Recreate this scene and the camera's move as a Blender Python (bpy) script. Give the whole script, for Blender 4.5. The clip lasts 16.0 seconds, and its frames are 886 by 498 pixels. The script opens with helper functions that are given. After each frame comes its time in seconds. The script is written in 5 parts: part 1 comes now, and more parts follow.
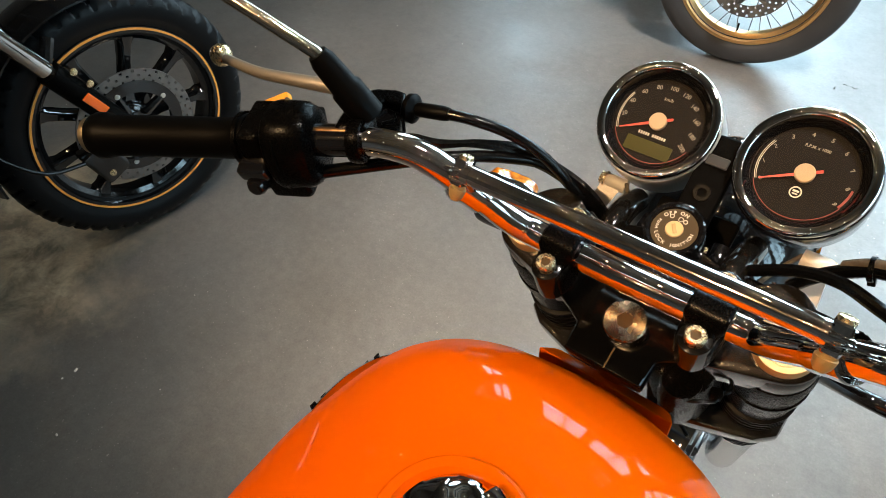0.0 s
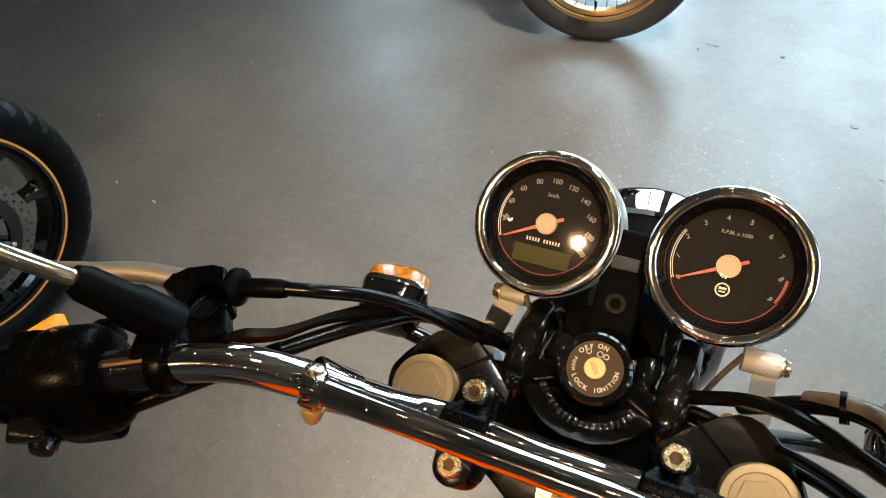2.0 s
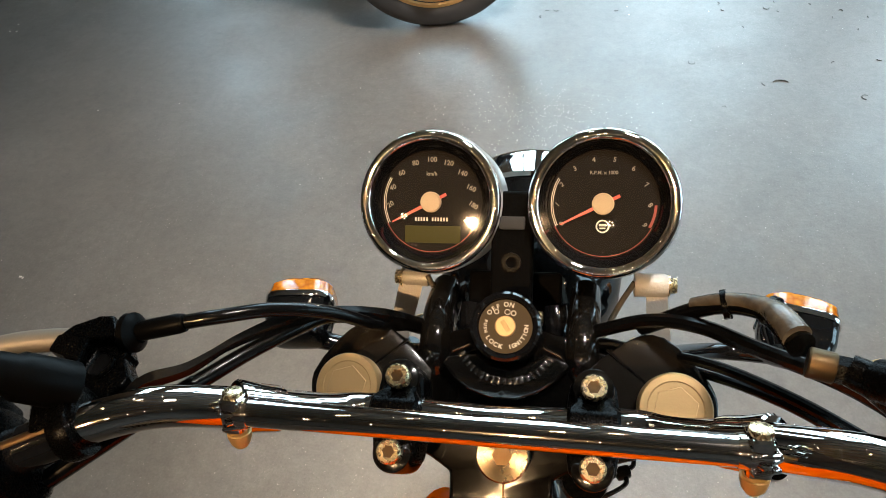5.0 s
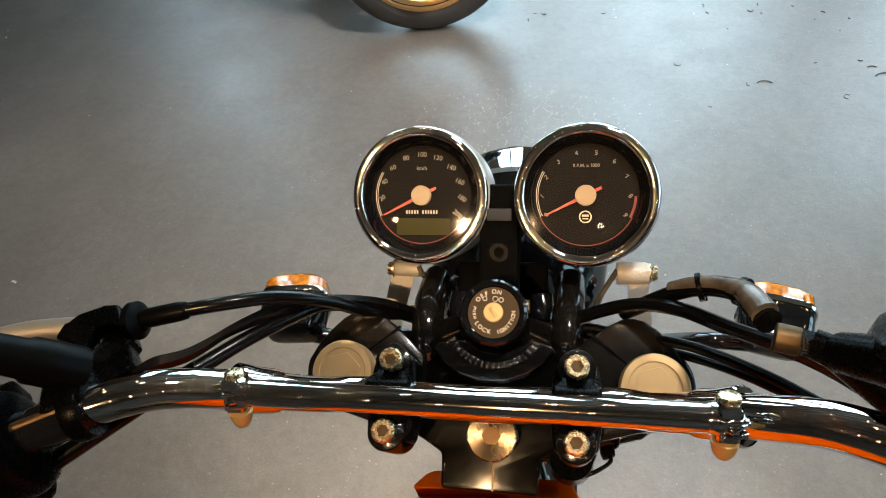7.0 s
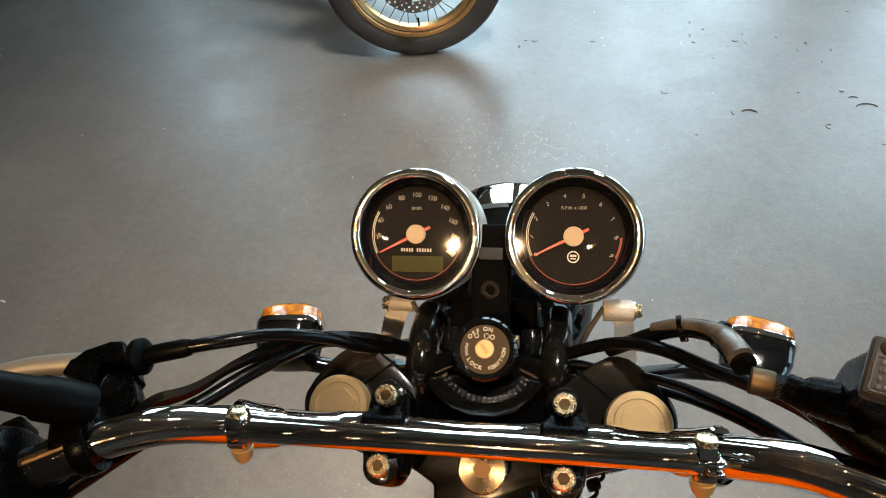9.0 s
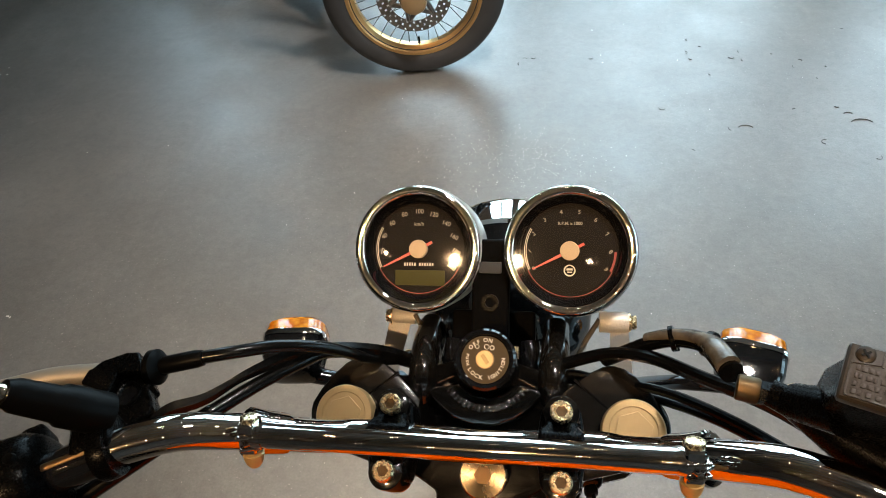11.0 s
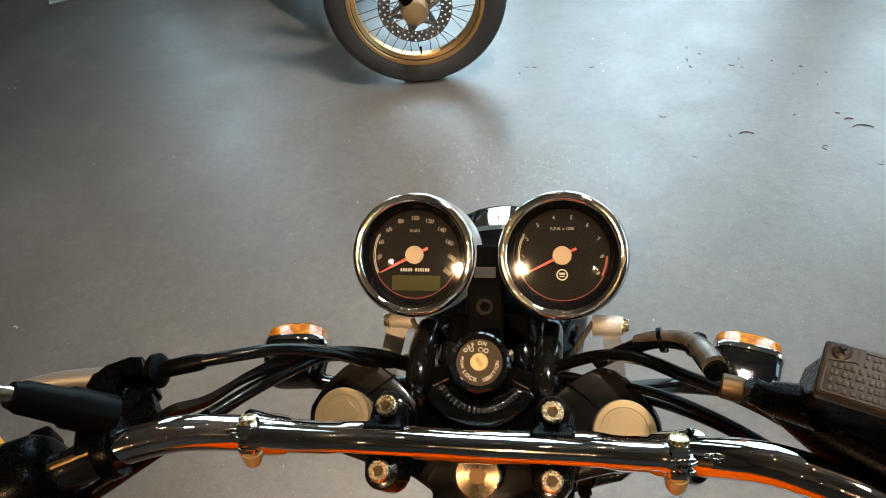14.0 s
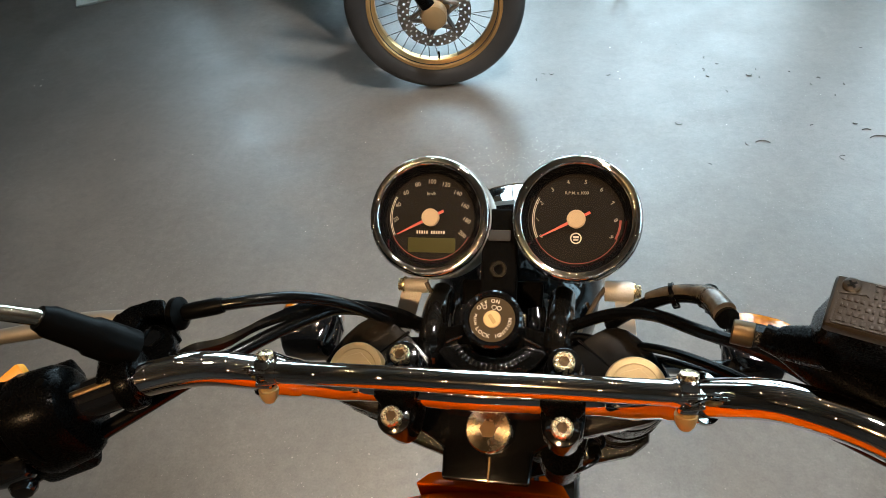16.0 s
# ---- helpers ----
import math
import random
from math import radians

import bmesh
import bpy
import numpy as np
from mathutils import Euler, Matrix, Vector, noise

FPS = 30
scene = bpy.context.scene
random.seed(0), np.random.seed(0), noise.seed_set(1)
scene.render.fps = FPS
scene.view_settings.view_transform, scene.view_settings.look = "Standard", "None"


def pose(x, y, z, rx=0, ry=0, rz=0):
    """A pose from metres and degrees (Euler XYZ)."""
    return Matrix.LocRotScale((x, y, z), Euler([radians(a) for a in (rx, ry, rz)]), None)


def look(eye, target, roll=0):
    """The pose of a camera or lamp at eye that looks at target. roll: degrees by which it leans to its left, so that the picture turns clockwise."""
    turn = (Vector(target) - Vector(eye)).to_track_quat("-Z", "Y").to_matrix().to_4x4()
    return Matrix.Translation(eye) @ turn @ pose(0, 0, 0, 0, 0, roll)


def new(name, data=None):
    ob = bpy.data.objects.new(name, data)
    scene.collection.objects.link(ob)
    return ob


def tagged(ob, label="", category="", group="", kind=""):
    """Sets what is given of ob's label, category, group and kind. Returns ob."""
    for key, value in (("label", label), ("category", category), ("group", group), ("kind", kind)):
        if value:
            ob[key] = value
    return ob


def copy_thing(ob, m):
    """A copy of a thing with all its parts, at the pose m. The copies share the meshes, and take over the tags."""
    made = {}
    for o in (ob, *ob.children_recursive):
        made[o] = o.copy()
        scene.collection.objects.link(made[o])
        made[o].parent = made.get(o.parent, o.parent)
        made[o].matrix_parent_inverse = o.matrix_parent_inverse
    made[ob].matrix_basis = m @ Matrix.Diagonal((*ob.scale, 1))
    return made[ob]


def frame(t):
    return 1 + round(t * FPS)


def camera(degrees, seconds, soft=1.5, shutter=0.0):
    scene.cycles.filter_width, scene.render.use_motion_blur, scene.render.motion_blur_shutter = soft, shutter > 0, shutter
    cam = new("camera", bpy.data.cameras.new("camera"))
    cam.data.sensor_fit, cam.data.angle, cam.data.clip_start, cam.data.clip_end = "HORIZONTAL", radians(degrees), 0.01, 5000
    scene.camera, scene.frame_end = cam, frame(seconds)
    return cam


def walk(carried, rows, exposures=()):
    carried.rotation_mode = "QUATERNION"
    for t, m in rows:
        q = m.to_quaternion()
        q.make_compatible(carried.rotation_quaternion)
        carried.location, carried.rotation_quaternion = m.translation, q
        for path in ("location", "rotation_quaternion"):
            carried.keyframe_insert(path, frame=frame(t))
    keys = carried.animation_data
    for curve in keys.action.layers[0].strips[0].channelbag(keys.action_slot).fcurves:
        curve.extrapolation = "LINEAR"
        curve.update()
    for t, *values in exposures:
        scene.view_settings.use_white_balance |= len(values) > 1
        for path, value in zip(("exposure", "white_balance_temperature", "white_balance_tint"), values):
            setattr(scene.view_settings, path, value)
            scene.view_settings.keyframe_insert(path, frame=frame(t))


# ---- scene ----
cam = camera(68.7, 16.0, soft=0.9)
PATH = [
    (0, (0.08, -0.279, 1.349), (-0.763, 0.748, -0.146), -1.4),
    (0.5, (0.042, -0.272, 1.372), (-0.732, 0.807, -0.124), -2.5),
    (1, (0.022, -0.205, 1.364), (-0.717, 0.892, -0.136), -3.3),
    (1.5, (0.023, -0.143, 1.35), (-0.643, 0.987, -0.16), -4.6),
    (2, (0.021, -0.122, 1.343), (-0.597, 1.028, -0.173), -5.5),
    (2.5, (0.024, -0.126, 1.346), (-0.573, 1.033, -0.171), -6.2),
    (3, (0.026, -0.136, 1.348), (-0.522, 1.043, -0.171), -7.1),
    (3.5, (0.026, -0.14, 1.35), (-0.457, 1.06, -0.176), -7.9),
    (4, (0.028, -0.135, 1.346), (-0.386, 1.081, -0.188), -8.4),
    (4.2, (0.028, -0.132, 1.343), (-0.359, 1.089, -0.193), -8.5),
    (6.3, (0.033, -0.131, 1.342), (-0.267, 1.113, -0.195), -7.6),
    (6.5, (0.034, -0.141, 1.347), (-0.266, 1.104, -0.19), -7.6),
    (7, (0.033, -0.15, 1.351), (-0.268, 1.097, -0.183), -7.7),
    (7.5, (0.034, -0.152, 1.356), (-0.263, 1.103, -0.173), -7.4),
    (8, (0.035, -0.146, 1.364), (-0.257, 1.118, -0.159), -7.1),
    (8.5, (0.034, -0.147, 1.372), (-0.248, 1.129, -0.142), -6.6),
    (9, (0.032, -0.151, 1.375), (-0.24, 1.143, -0.126), -5.9),
    (9.2, (0.032, -0.152, 1.378), (-0.238, 1.149, -0.116), -5.9),
    (11.5, (0.035, -0.167, 1.39), (-0.242, 1.166, -0.075), -6.0),
    (12, (0.036, -0.169, 1.391), (-0.239, 1.172, -0.067), -6.0),
    (12.5, (0.038, -0.171, 1.394), (-0.247, 1.173, -0.06), -6.3),
    (13, (0.04, -0.171, 1.395), (-0.25, 1.174, -0.056), -6.5),
    (13.5, (0.042, -0.171, 1.395), (-0.248, 1.171, -0.06), -6.6),
    (14, (0.044, -0.173, 1.396), (-0.25, 1.172, -0.054), -6.8),
    (14.5, (0.045, -0.176, 1.397), (-0.253, 1.173, -0.05), -6.9),
    (15, (0.047, -0.176, 1.398), (-0.251, 1.175, -0.047), -6.9),
    (15.5, (0.045, -0.181, 1.389), (-0.244, 1.172, -0.055), -6.3),
    (16, (0.045, -0.21, 1.373), (-0.289, 1.161, -0.044), -6.4),
]
walk(cam, [(t, look(eye, target, roll)) for t, eye, target, roll in PATH], exposures=[(0.0, 0.44), (1.0, 0.26), (3.0, 0.16), (4.2, 0.13), (6.5, 0.07), (9.0, 0.02), (16.0, 0.0)])

# ---- light ----
world = bpy.data.worlds.new("world")
scene.world = world
world.use_nodes = True
wn, wl = world.node_tree.nodes, world.node_tree.links
sky = wn.new("ShaderNodeTexSky")
sky.sky_type, sky.sun_disc = "NISHITA", False
sky.sun_elevation, sky.sun_rotation = radians(38), radians(20)
wl.new(sky.outputs[0], wn["Background"].inputs[0])
wn["Background"].inputs[1].default_value = 0.06

# daylight that falls through the glazed shop front
DAY = bpy.data.lights.new("shopfront_daylight", "AREA")
DAY.shape, DAY.size, DAY.size_y = "RECTANGLE", 9.6, 3.85
DAY.energy, DAY.color = 1120.0, (0.58, 0.84, 0.98)
day = new("shopfront_daylight", DAY)
day.matrix_basis = look((0.85, 5.35, 2.675), (0.85, 0.0, 2.675))
SIDE = bpy.data.lights.new("side_window_daylight", "AREA")
SIDE.shape, SIDE.size, SIDE.size_y = "RECTANGLE", 5.4, 3.85
SIDE.energy, SIDE.color = 340.0, (0.54, 0.84, 1.0)
side_day = new("side_window_daylight", SIDE)
side_day.matrix_basis = look((7.35, 1.1, 2.675), (0.0, 1.1, 2.675))

# three added spots: two brighten the floor, one backs a downlight onto the motorcycle
def ceiling_spot(energy, colour, degrees, soft, at, aim):
    data = bpy.data.lights.new("display_spot", "SPOT")
    data.energy, data.color, data.spot_size, data.spot_blend, data.shadow_soft_size = energy, colour, radians(degrees), 1.0, soft
    new("display_spot", data).matrix_basis = look(at, aim)


# the first two have no fixture and are added for the floor's brightness
ceiling_spot(2450.0, (1.0, 0.93, 0.85), 56, 0.25, (0.9, 0.5, 5.15), (0.2, 1.85, 0.0))
ceiling_spot(1000.0, (1.0, 0.80, 0.58), 33, 0.2, (-0.95, 1.45, 5.15), (-0.78, 1.05, 0.0))
ceiling_spot(1250.0, (1.0, 0.63, 0.31), 26, 0.03, (-0.95, -3.76, 5.24), (0.10, 0.22, 1.0))

LAMP_GLOW = 330.0
LAMP_WARM = (1.0, 0.65, 0.32)

# ---- materials ----
def material(name, base, rough=0.5, metal=0.0, coat=0.0, grain=0.0, grain_scale=200.0, tone=0.12, tone_scale=6.0, spec=0.5, rough_var=0.08):
    """A surface with colour drift at a large scale and grain in relief and gloss at a small one."""
    mat = bpy.data.materials.new(name)
    mat.use_nodes = True
    nodes, links = mat.node_tree.nodes, mat.node_tree.links
    b = nodes["Principled BSDF"]
    b.inputs["Metallic"].default_value = metal
    b.inputs["Coat Weight"].default_value = coat
    b.inputs["Coat Roughness"].default_value = 0.03
    b.inputs["Specular IOR Level"].default_value = spec
    co = nodes.new("ShaderNodeTexCoord")
    big = nodes.new("ShaderNodeTexNoise")
    big.inputs["Scale"].default_value, big.inputs["Detail"].default_value = tone_scale, 4
    links.new(co.outputs["Object"], big.inputs["Vector"])
    ramp = nodes.new("ShaderNodeValToRGB")
    ramp.color_ramp.elements[0].position, ramp.color_ramp.elements[1].position = 0.3, 0.7
    ramp.color_ramp.elements[0].color = (*[c * (1 - tone) for c in base], 1)
    ramp.color_ramp.elements[1].color = (*[min(1, c * (1 + tone)) for c in base], 1)
    links.new(big.outputs["Fac"], ramp.inputs["Fac"])
    links.new(ramp.outputs["Color"], b.inputs["Base Color"])
    small = nodes.new("ShaderNodeTexNoise")
    small.inputs["Scale"].default_value, small.inputs["Detail"].default_value = grain_scale, 3
    links.new(co.outputs["Object"], small.inputs["Vector"])
    mp = nodes.new("ShaderNodeMapRange")
    mp.inputs["To Min"].default_value, mp.inputs["To Max"].default_value = max(0.0, rough - rough_var), min(1, rough + rough_var)
    links.new(small.outputs["Fac"], mp.inputs["Value"])
    links.new(mp.outputs["Result"], b.inputs["Roughness"])
    if grain:
        bump = nodes.new("ShaderNodeBump")
        bump.inputs["Strength"].default_value, bump.inputs["Distance"].default_value = grain, 0.002
        links.new(small.outputs["Fac"], bump.inputs["Height"])
        links.new(bump.outputs["Normal"], b.inputs["Normal"])
    return mat


def glowing(name, colour, strength):
    mat = bpy.data.materials.new(name)
    mat.use_nodes = True
    b = mat.node_tree.nodes["Principled BSDF"]
    b.inputs["Base Color"].default_value = (0.8, 0.8, 0.8, 1)
    b.inputs["Emission Color"].default_value = (*colour, 1)
    b.inputs["Emission Strength"].default_value = strength
    return mat


def clear_glass(name, tint=(1, 1, 1), ior=1.45):
    """A thin clear pane: it lets the light through and mirrors by Fresnel."""
    mat = bpy.data.materials.new(name)
    mat.use_nodes = True
    nodes, links = mat.node_tree.nodes, mat.node_tree.links
    nodes.remove(nodes["Principled BSDF"])
    mix, fres = nodes.new("ShaderNodeMixShader"), nodes.new("ShaderNodeFresnel")
    tr, gl = nodes.new("ShaderNodeBsdfTransparent"), nodes.new("ShaderNodeBsdfGlossy")
    fres.inputs["IOR"].default_value = ior
    tr.inputs["Color"].default_value = (*tint, 1)
    gl.inputs["Roughness"].default_value = 0.02
    links.new(fres.outputs[0], mix.inputs[0])
    links.new(tr.outputs[0], mix.inputs[1])
    links.new(gl.outputs[0], mix.inputs[2])
    links.new(mix.outputs[0], nodes["Material Output"].inputs["Surface"])
    return mat


def amber_plastic():
    mat = bpy.data.materials.new("amber_plastic")
    mat.use_nodes = True
    b = mat.node_tree.nodes["Principled BSDF"]
    co = mat.node_tree.nodes.new("ShaderNodeTexCoord")
    cell = mat.node_tree.nodes.new("ShaderNodeTexVoronoi")
    cell.inputs["Scale"].default_value = 150.0
    mat.node_tree.links.new(co.outputs["Object"], cell.inputs["Vector"])
    ramp = mat.node_tree.nodes.new("ShaderNodeValToRGB")
    ramp.color_ramp.elements[0].color, ramp.color_ramp.elements[1].color = (0.86, 0.34, 0.02, 1), (0.50, 0.13, 0.006, 1)
    ramp.color_ramp.elements[0].position, ramp.color_ramp.elements[1].position = 0.1, 0.75
    mat.node_tree.links.new(cell.outputs["Distance"], ramp.inputs["Fac"])
    mat.node_tree.links.new(ramp.outputs["Color"], b.inputs["Base Color"])
    bump = mat.node_tree.nodes.new("ShaderNodeBump")
    bump.inputs["Strength"].default_value, bump.inputs["Distance"].default_value = 0.12, 0.002
    mat.node_tree.links.new(cell.outputs["Distance"], bump.inputs["Height"])
    mat.node_tree.links.new(bump.outputs["Normal"], b.inputs["Normal"])
    b.inputs["Roughness"].default_value = 0.16
    b.inputs["Transmission Weight"].default_value = 0.35
    b.inputs["Coat Weight"].default_value = 0.5
    return mat


CHROME = material("chrome", (0.74, 0.69, 0.65), 0.05, 1.0, tone=0.03, rough_var=0.015, grain=0.004, grain_scale=40)
CASTCHROME = material("rough_plated_casting", (0.70, 0.64, 0.58), 0.08, 1.0, tone=0.06, rough_var=0.03, grain=0.30, grain_scale=260)
STALK = material("worn_chrome_tube", (0.72, 0.66, 0.56), 0.16, 1.0, tone=0.05, rough_var=0.05, grain=0.01, grain_scale=80)
GAUGEBODY = material("grey_gauge_body", (0.40, 0.40, 0.38), 0.38, 0.4, tone=0.06, grain=0.03, grain_scale=500)
DEADBLACK = material("dead_black_plastic", (0.0014, 0.0013, 0.0012), 0.75, tone=0.2, grain=0.1, grain_scale=500, spec=0.04)
STEEL = material("brushed_zinc_steel", (0.62, 0.50, 0.32), 0.30, 1.0, tone=0.1, rough_var=0.02)
BOLT = material("plated_bolt_steel", (0.74, 0.59, 0.36), 0.27, 1.0, tone=0.1, grain=0.1, grain_scale=500)
ALU = material("cast_aluminium", (0.44, 0.41, 0.365), 0.45, 0.25, tone=0.1, grain=0.25, grain_scale=500)
CAPALU = material("fork_cap_aluminium", (0.63, 0.43, 0.205), 0.42, 0.75, tone=0.06, grain=0.03, grain_scale=700)
LEVER = material("satin_lever_alloy", (0.215, 0.19, 0.155), 0.48, 0.6, tone=0.08, grain=0.1, grain_scale=500)
BRASS = material("brass", (0.40, 0.27, 0.11), 0.38, 0.4, tone=0.15, grain=0.15, grain_scale=400)
GOLD = material("gold_anodised_rim", (0.70, 0.45, 0.20), 0.36, 1.0, tone=0.08, rough_var=0.04)
GLOSSBLACK = material("black_enamel", (0.004, 0.004, 0.0044), 0.07, 0.0, coat=0.0, tone=0.2, grain=0.05, grain_scale=140, rough_var=0.03, spec=0.65)
HAMMERED = material("hammered_black_casting", (0.012, 0.009, 0.006), 0.24, 0.0, tone=0.3, grain=0.45, grain_scale=330, rough_var=0.05, spec=0.9)
YOKECAST = material("black_yoke_casting", (0.008, 0.0066, 0.0052), 0.17, 0.0, tone=0.3, grain=0.06, grain_scale=260, rough_var=0.05, spec=0.55)
CASTBLACK = material("black_cast_paint", (0.004, 0.0036, 0.0031), 0.11, 0.0, coat=0.0, tone=0.25, grain=0.08, grain_scale=160, rough_var=0.04, spec=0.65)
SATBLACK = material("satin_black_plastic", (0.0011, 0.0010, 0.0009), 0.27, tone=0.2, grain=0.05, grain_scale=900, spec=0.05)
RUBBER = material("black_rubber", (0.0012, 0.0011, 0.0010), 0.40, tone=0.25, grain=0.06, grain_scale=700, spec=0.05)
# tyre rubber lightened to blue grey in place of the sky's reflection
SKYTYRE = material("skylit_tyre_rubber", (0.020, 0.021, 0.023), 0.55, tone=0.25, tone_scale=9, grain=0.1, grain_scale=300, spec=0.5)
YOKEPLATE = material("black_yoke_plate", (0.0016, 0.0014, 0.0012), 0.10, tone=0.3, grain=0.02, grain_scale=200, rough_var=0.04, spec=0.30)
TYRE = material("tyre_rubber", (0.0024, 0.0026, 0.0030), 0.38, tone=0.25, tone_scale=9, grain=0.08, grain_scale=300, spec=0.14)
# the brown base holds the warm lamps' tint on black plastic
LIDBLACK = material("warm_tinted_black_plastic", (0.020, 0.0135, 0.0065), 0.38, tone=0.25, tone_scale=60, grain=0.06, grain_scale=700, spec=0.35)
HOSE = material("black_cable_sheath", (0.0022, 0.0022, 0.0022), 0.20, tone=0.15, grain=0.04, grain_scale=200, rough_var=0.05, spec=0.22)
GREYHOSE = material("grey_braided_hose", (0.085, 0.070, 0.052), 0.22, tone=0.45, tone_scale=90, grain=0.14, grain_scale=420)
ORANGE = material("burnt_orange_tank_paint", (0.66, 0.088, 0.0005), 0.5, 0.0, coat=0.42, tone=0.04, tone_scale=3, spec=0.0)
TANGERINE = material("orange_stripe_paint", (0.80, 0.30, 0.05), 0.35, tone=0.05)
ORANGEBUTTON = material("orange_plastic", (0.92, 0.36, 0.012), 0.4, tone=0.05)
REDORANGE = material("orange_reflector_plastic", (0.85, 0.13, 0.01), 0.18, coat=0.6, tone=0.1)
DIAL = material("dial_face_print", (0.0065, 0.0048, 0.0036), 0.6, tone=0.1, grain=0.03, grain_scale=900, spec=0.1)
CREAM = material("cream_needle_hub", (0.36, 0.25, 0.14), 0.45, tone=0.05, grain=0.05, grain_scale=900)
TARNISH = material("tarnished_brass", (0.10, 0.060, 0.028), 0.35, 0.8, tone=0.25, grain=0.1, grain_scale=300)
UNION = material("dull_bronze_union", (0.10, 0.064, 0.032), 0.46, 1.0, tone=0.15, rough_var=0.04)
PALECLIP = material("grey_cable_clip", (0.036, 0.038, 0.040), 0.55, tone=0.1, grain=0.05, grain_scale=600, spec=0.1)
PALEPAINT = material("pale_blue_grey_paint", (0.34, 0.42, 0.45), 0.5, tone=0.1, grain=0.1)
PRINT = material("cream_print", (0.52, 0.45, 0.35), 0.5, tone=0.05)
DIMPRINT = material("dim_grey_print", (0.17, 0.145, 0.11), 0.5, tone=0.1)
NEEDLE = material("red_needle", (0.46, 0.032, 0.018), 0.4, tone=0.05)
REDPRINT = material("dark_red_print", (0.20, 0.018, 0.013), 0.5, tone=0.05)
LCD = material("olive_lcd", (0.045, 0.040, 0.011), 0.55, tone=0.06, spec=0.1)
IGNFACE = material("ignition_face_plastic", (0.055, 0.038, 0.020), 0.62, tone=0.1, grain=0.08, grain_scale=800, spec=0.08)
DISCSTEEL = material("brake_disc_steel", (0.22, 0.215, 0.21), 0.35, 1.0, tone=0.12, grain=0.2, grain_scale=500)
HUBBROWN = material("bronze_hub_paint", (0.34, 0.24, 0.13), 0.4, 0.6, tone=0.15, grain=0.2)
SEATVINYL = material("black_seat_vinyl", (0.02, 0.019, 0.018), 0.6, tone=0.2, grain=0.4, grain_scale=350)
MIRROR = material("mirror_glass", (0.86, 0.88, 0.88), 0.015, 1.0, tone=0.01, rough_var=0.005)


def turned_steel():
    """Lathe-turned steel: fine rings about the part's own axis, which spread the light into a fan."""
    mat = material("turned_steel", (0.30, 0.235, 0.155), 0.26, 1.0, tone=0.12, tone_scale=40)
    nodes, links = mat.node_tree.nodes, mat.node_tree.links
    tan = nodes.new("ShaderNodeTangent")
    tan.direction_type, tan.axis = "RADIAL", "Z"
    b = nodes["Principled BSDF"]
    links.new(tan.outputs["Tangent"], b.inputs["Tangent"])
    b.inputs["Anisotropic"].default_value = 0.85
    return mat


TURNED = turned_steel()
GLASS = clear_glass("gauge_glass")
AMBER = amber_plastic()
LAMPGLASS = clear_glass("headlight_glass")
LAMP = glowing("lamp_glow", LAMP_WARM, LAMP_GLOW)
WALLPAINT = material("brown_grey_wall_paint", (0.15, 0.115, 0.083), 0.7, tone=0.15, tone_scale=1.5, grain=0.15, grain_scale=120)
DARKWALL = material("dark_stained_panelling", (0.040, 0.026, 0.017), 0.6, tone=0.25, tone_scale=1.2, grain=0.15, grain_scale=120)
CEILPAINT = material("dark_brown_ceiling_paint", (0.085, 0.058, 0.036), 0.8, tone=0.2, tone_scale=1.5, grain=0.2, grain_scale=60)
MULLION = material("dark_aluminium_mullion", (0.05, 0.05, 0.055), 0.4, 0.6, tone=0.1, grain=0.1)
CHIP = material("dark_rubber_crumb", (0.035, 0.032, 0.03), 0.6, tone=0.2)
WHITECHIP = material("white_paper_crumb", (0.48, 0.46, 0.43), 0.7, tone=0.1)


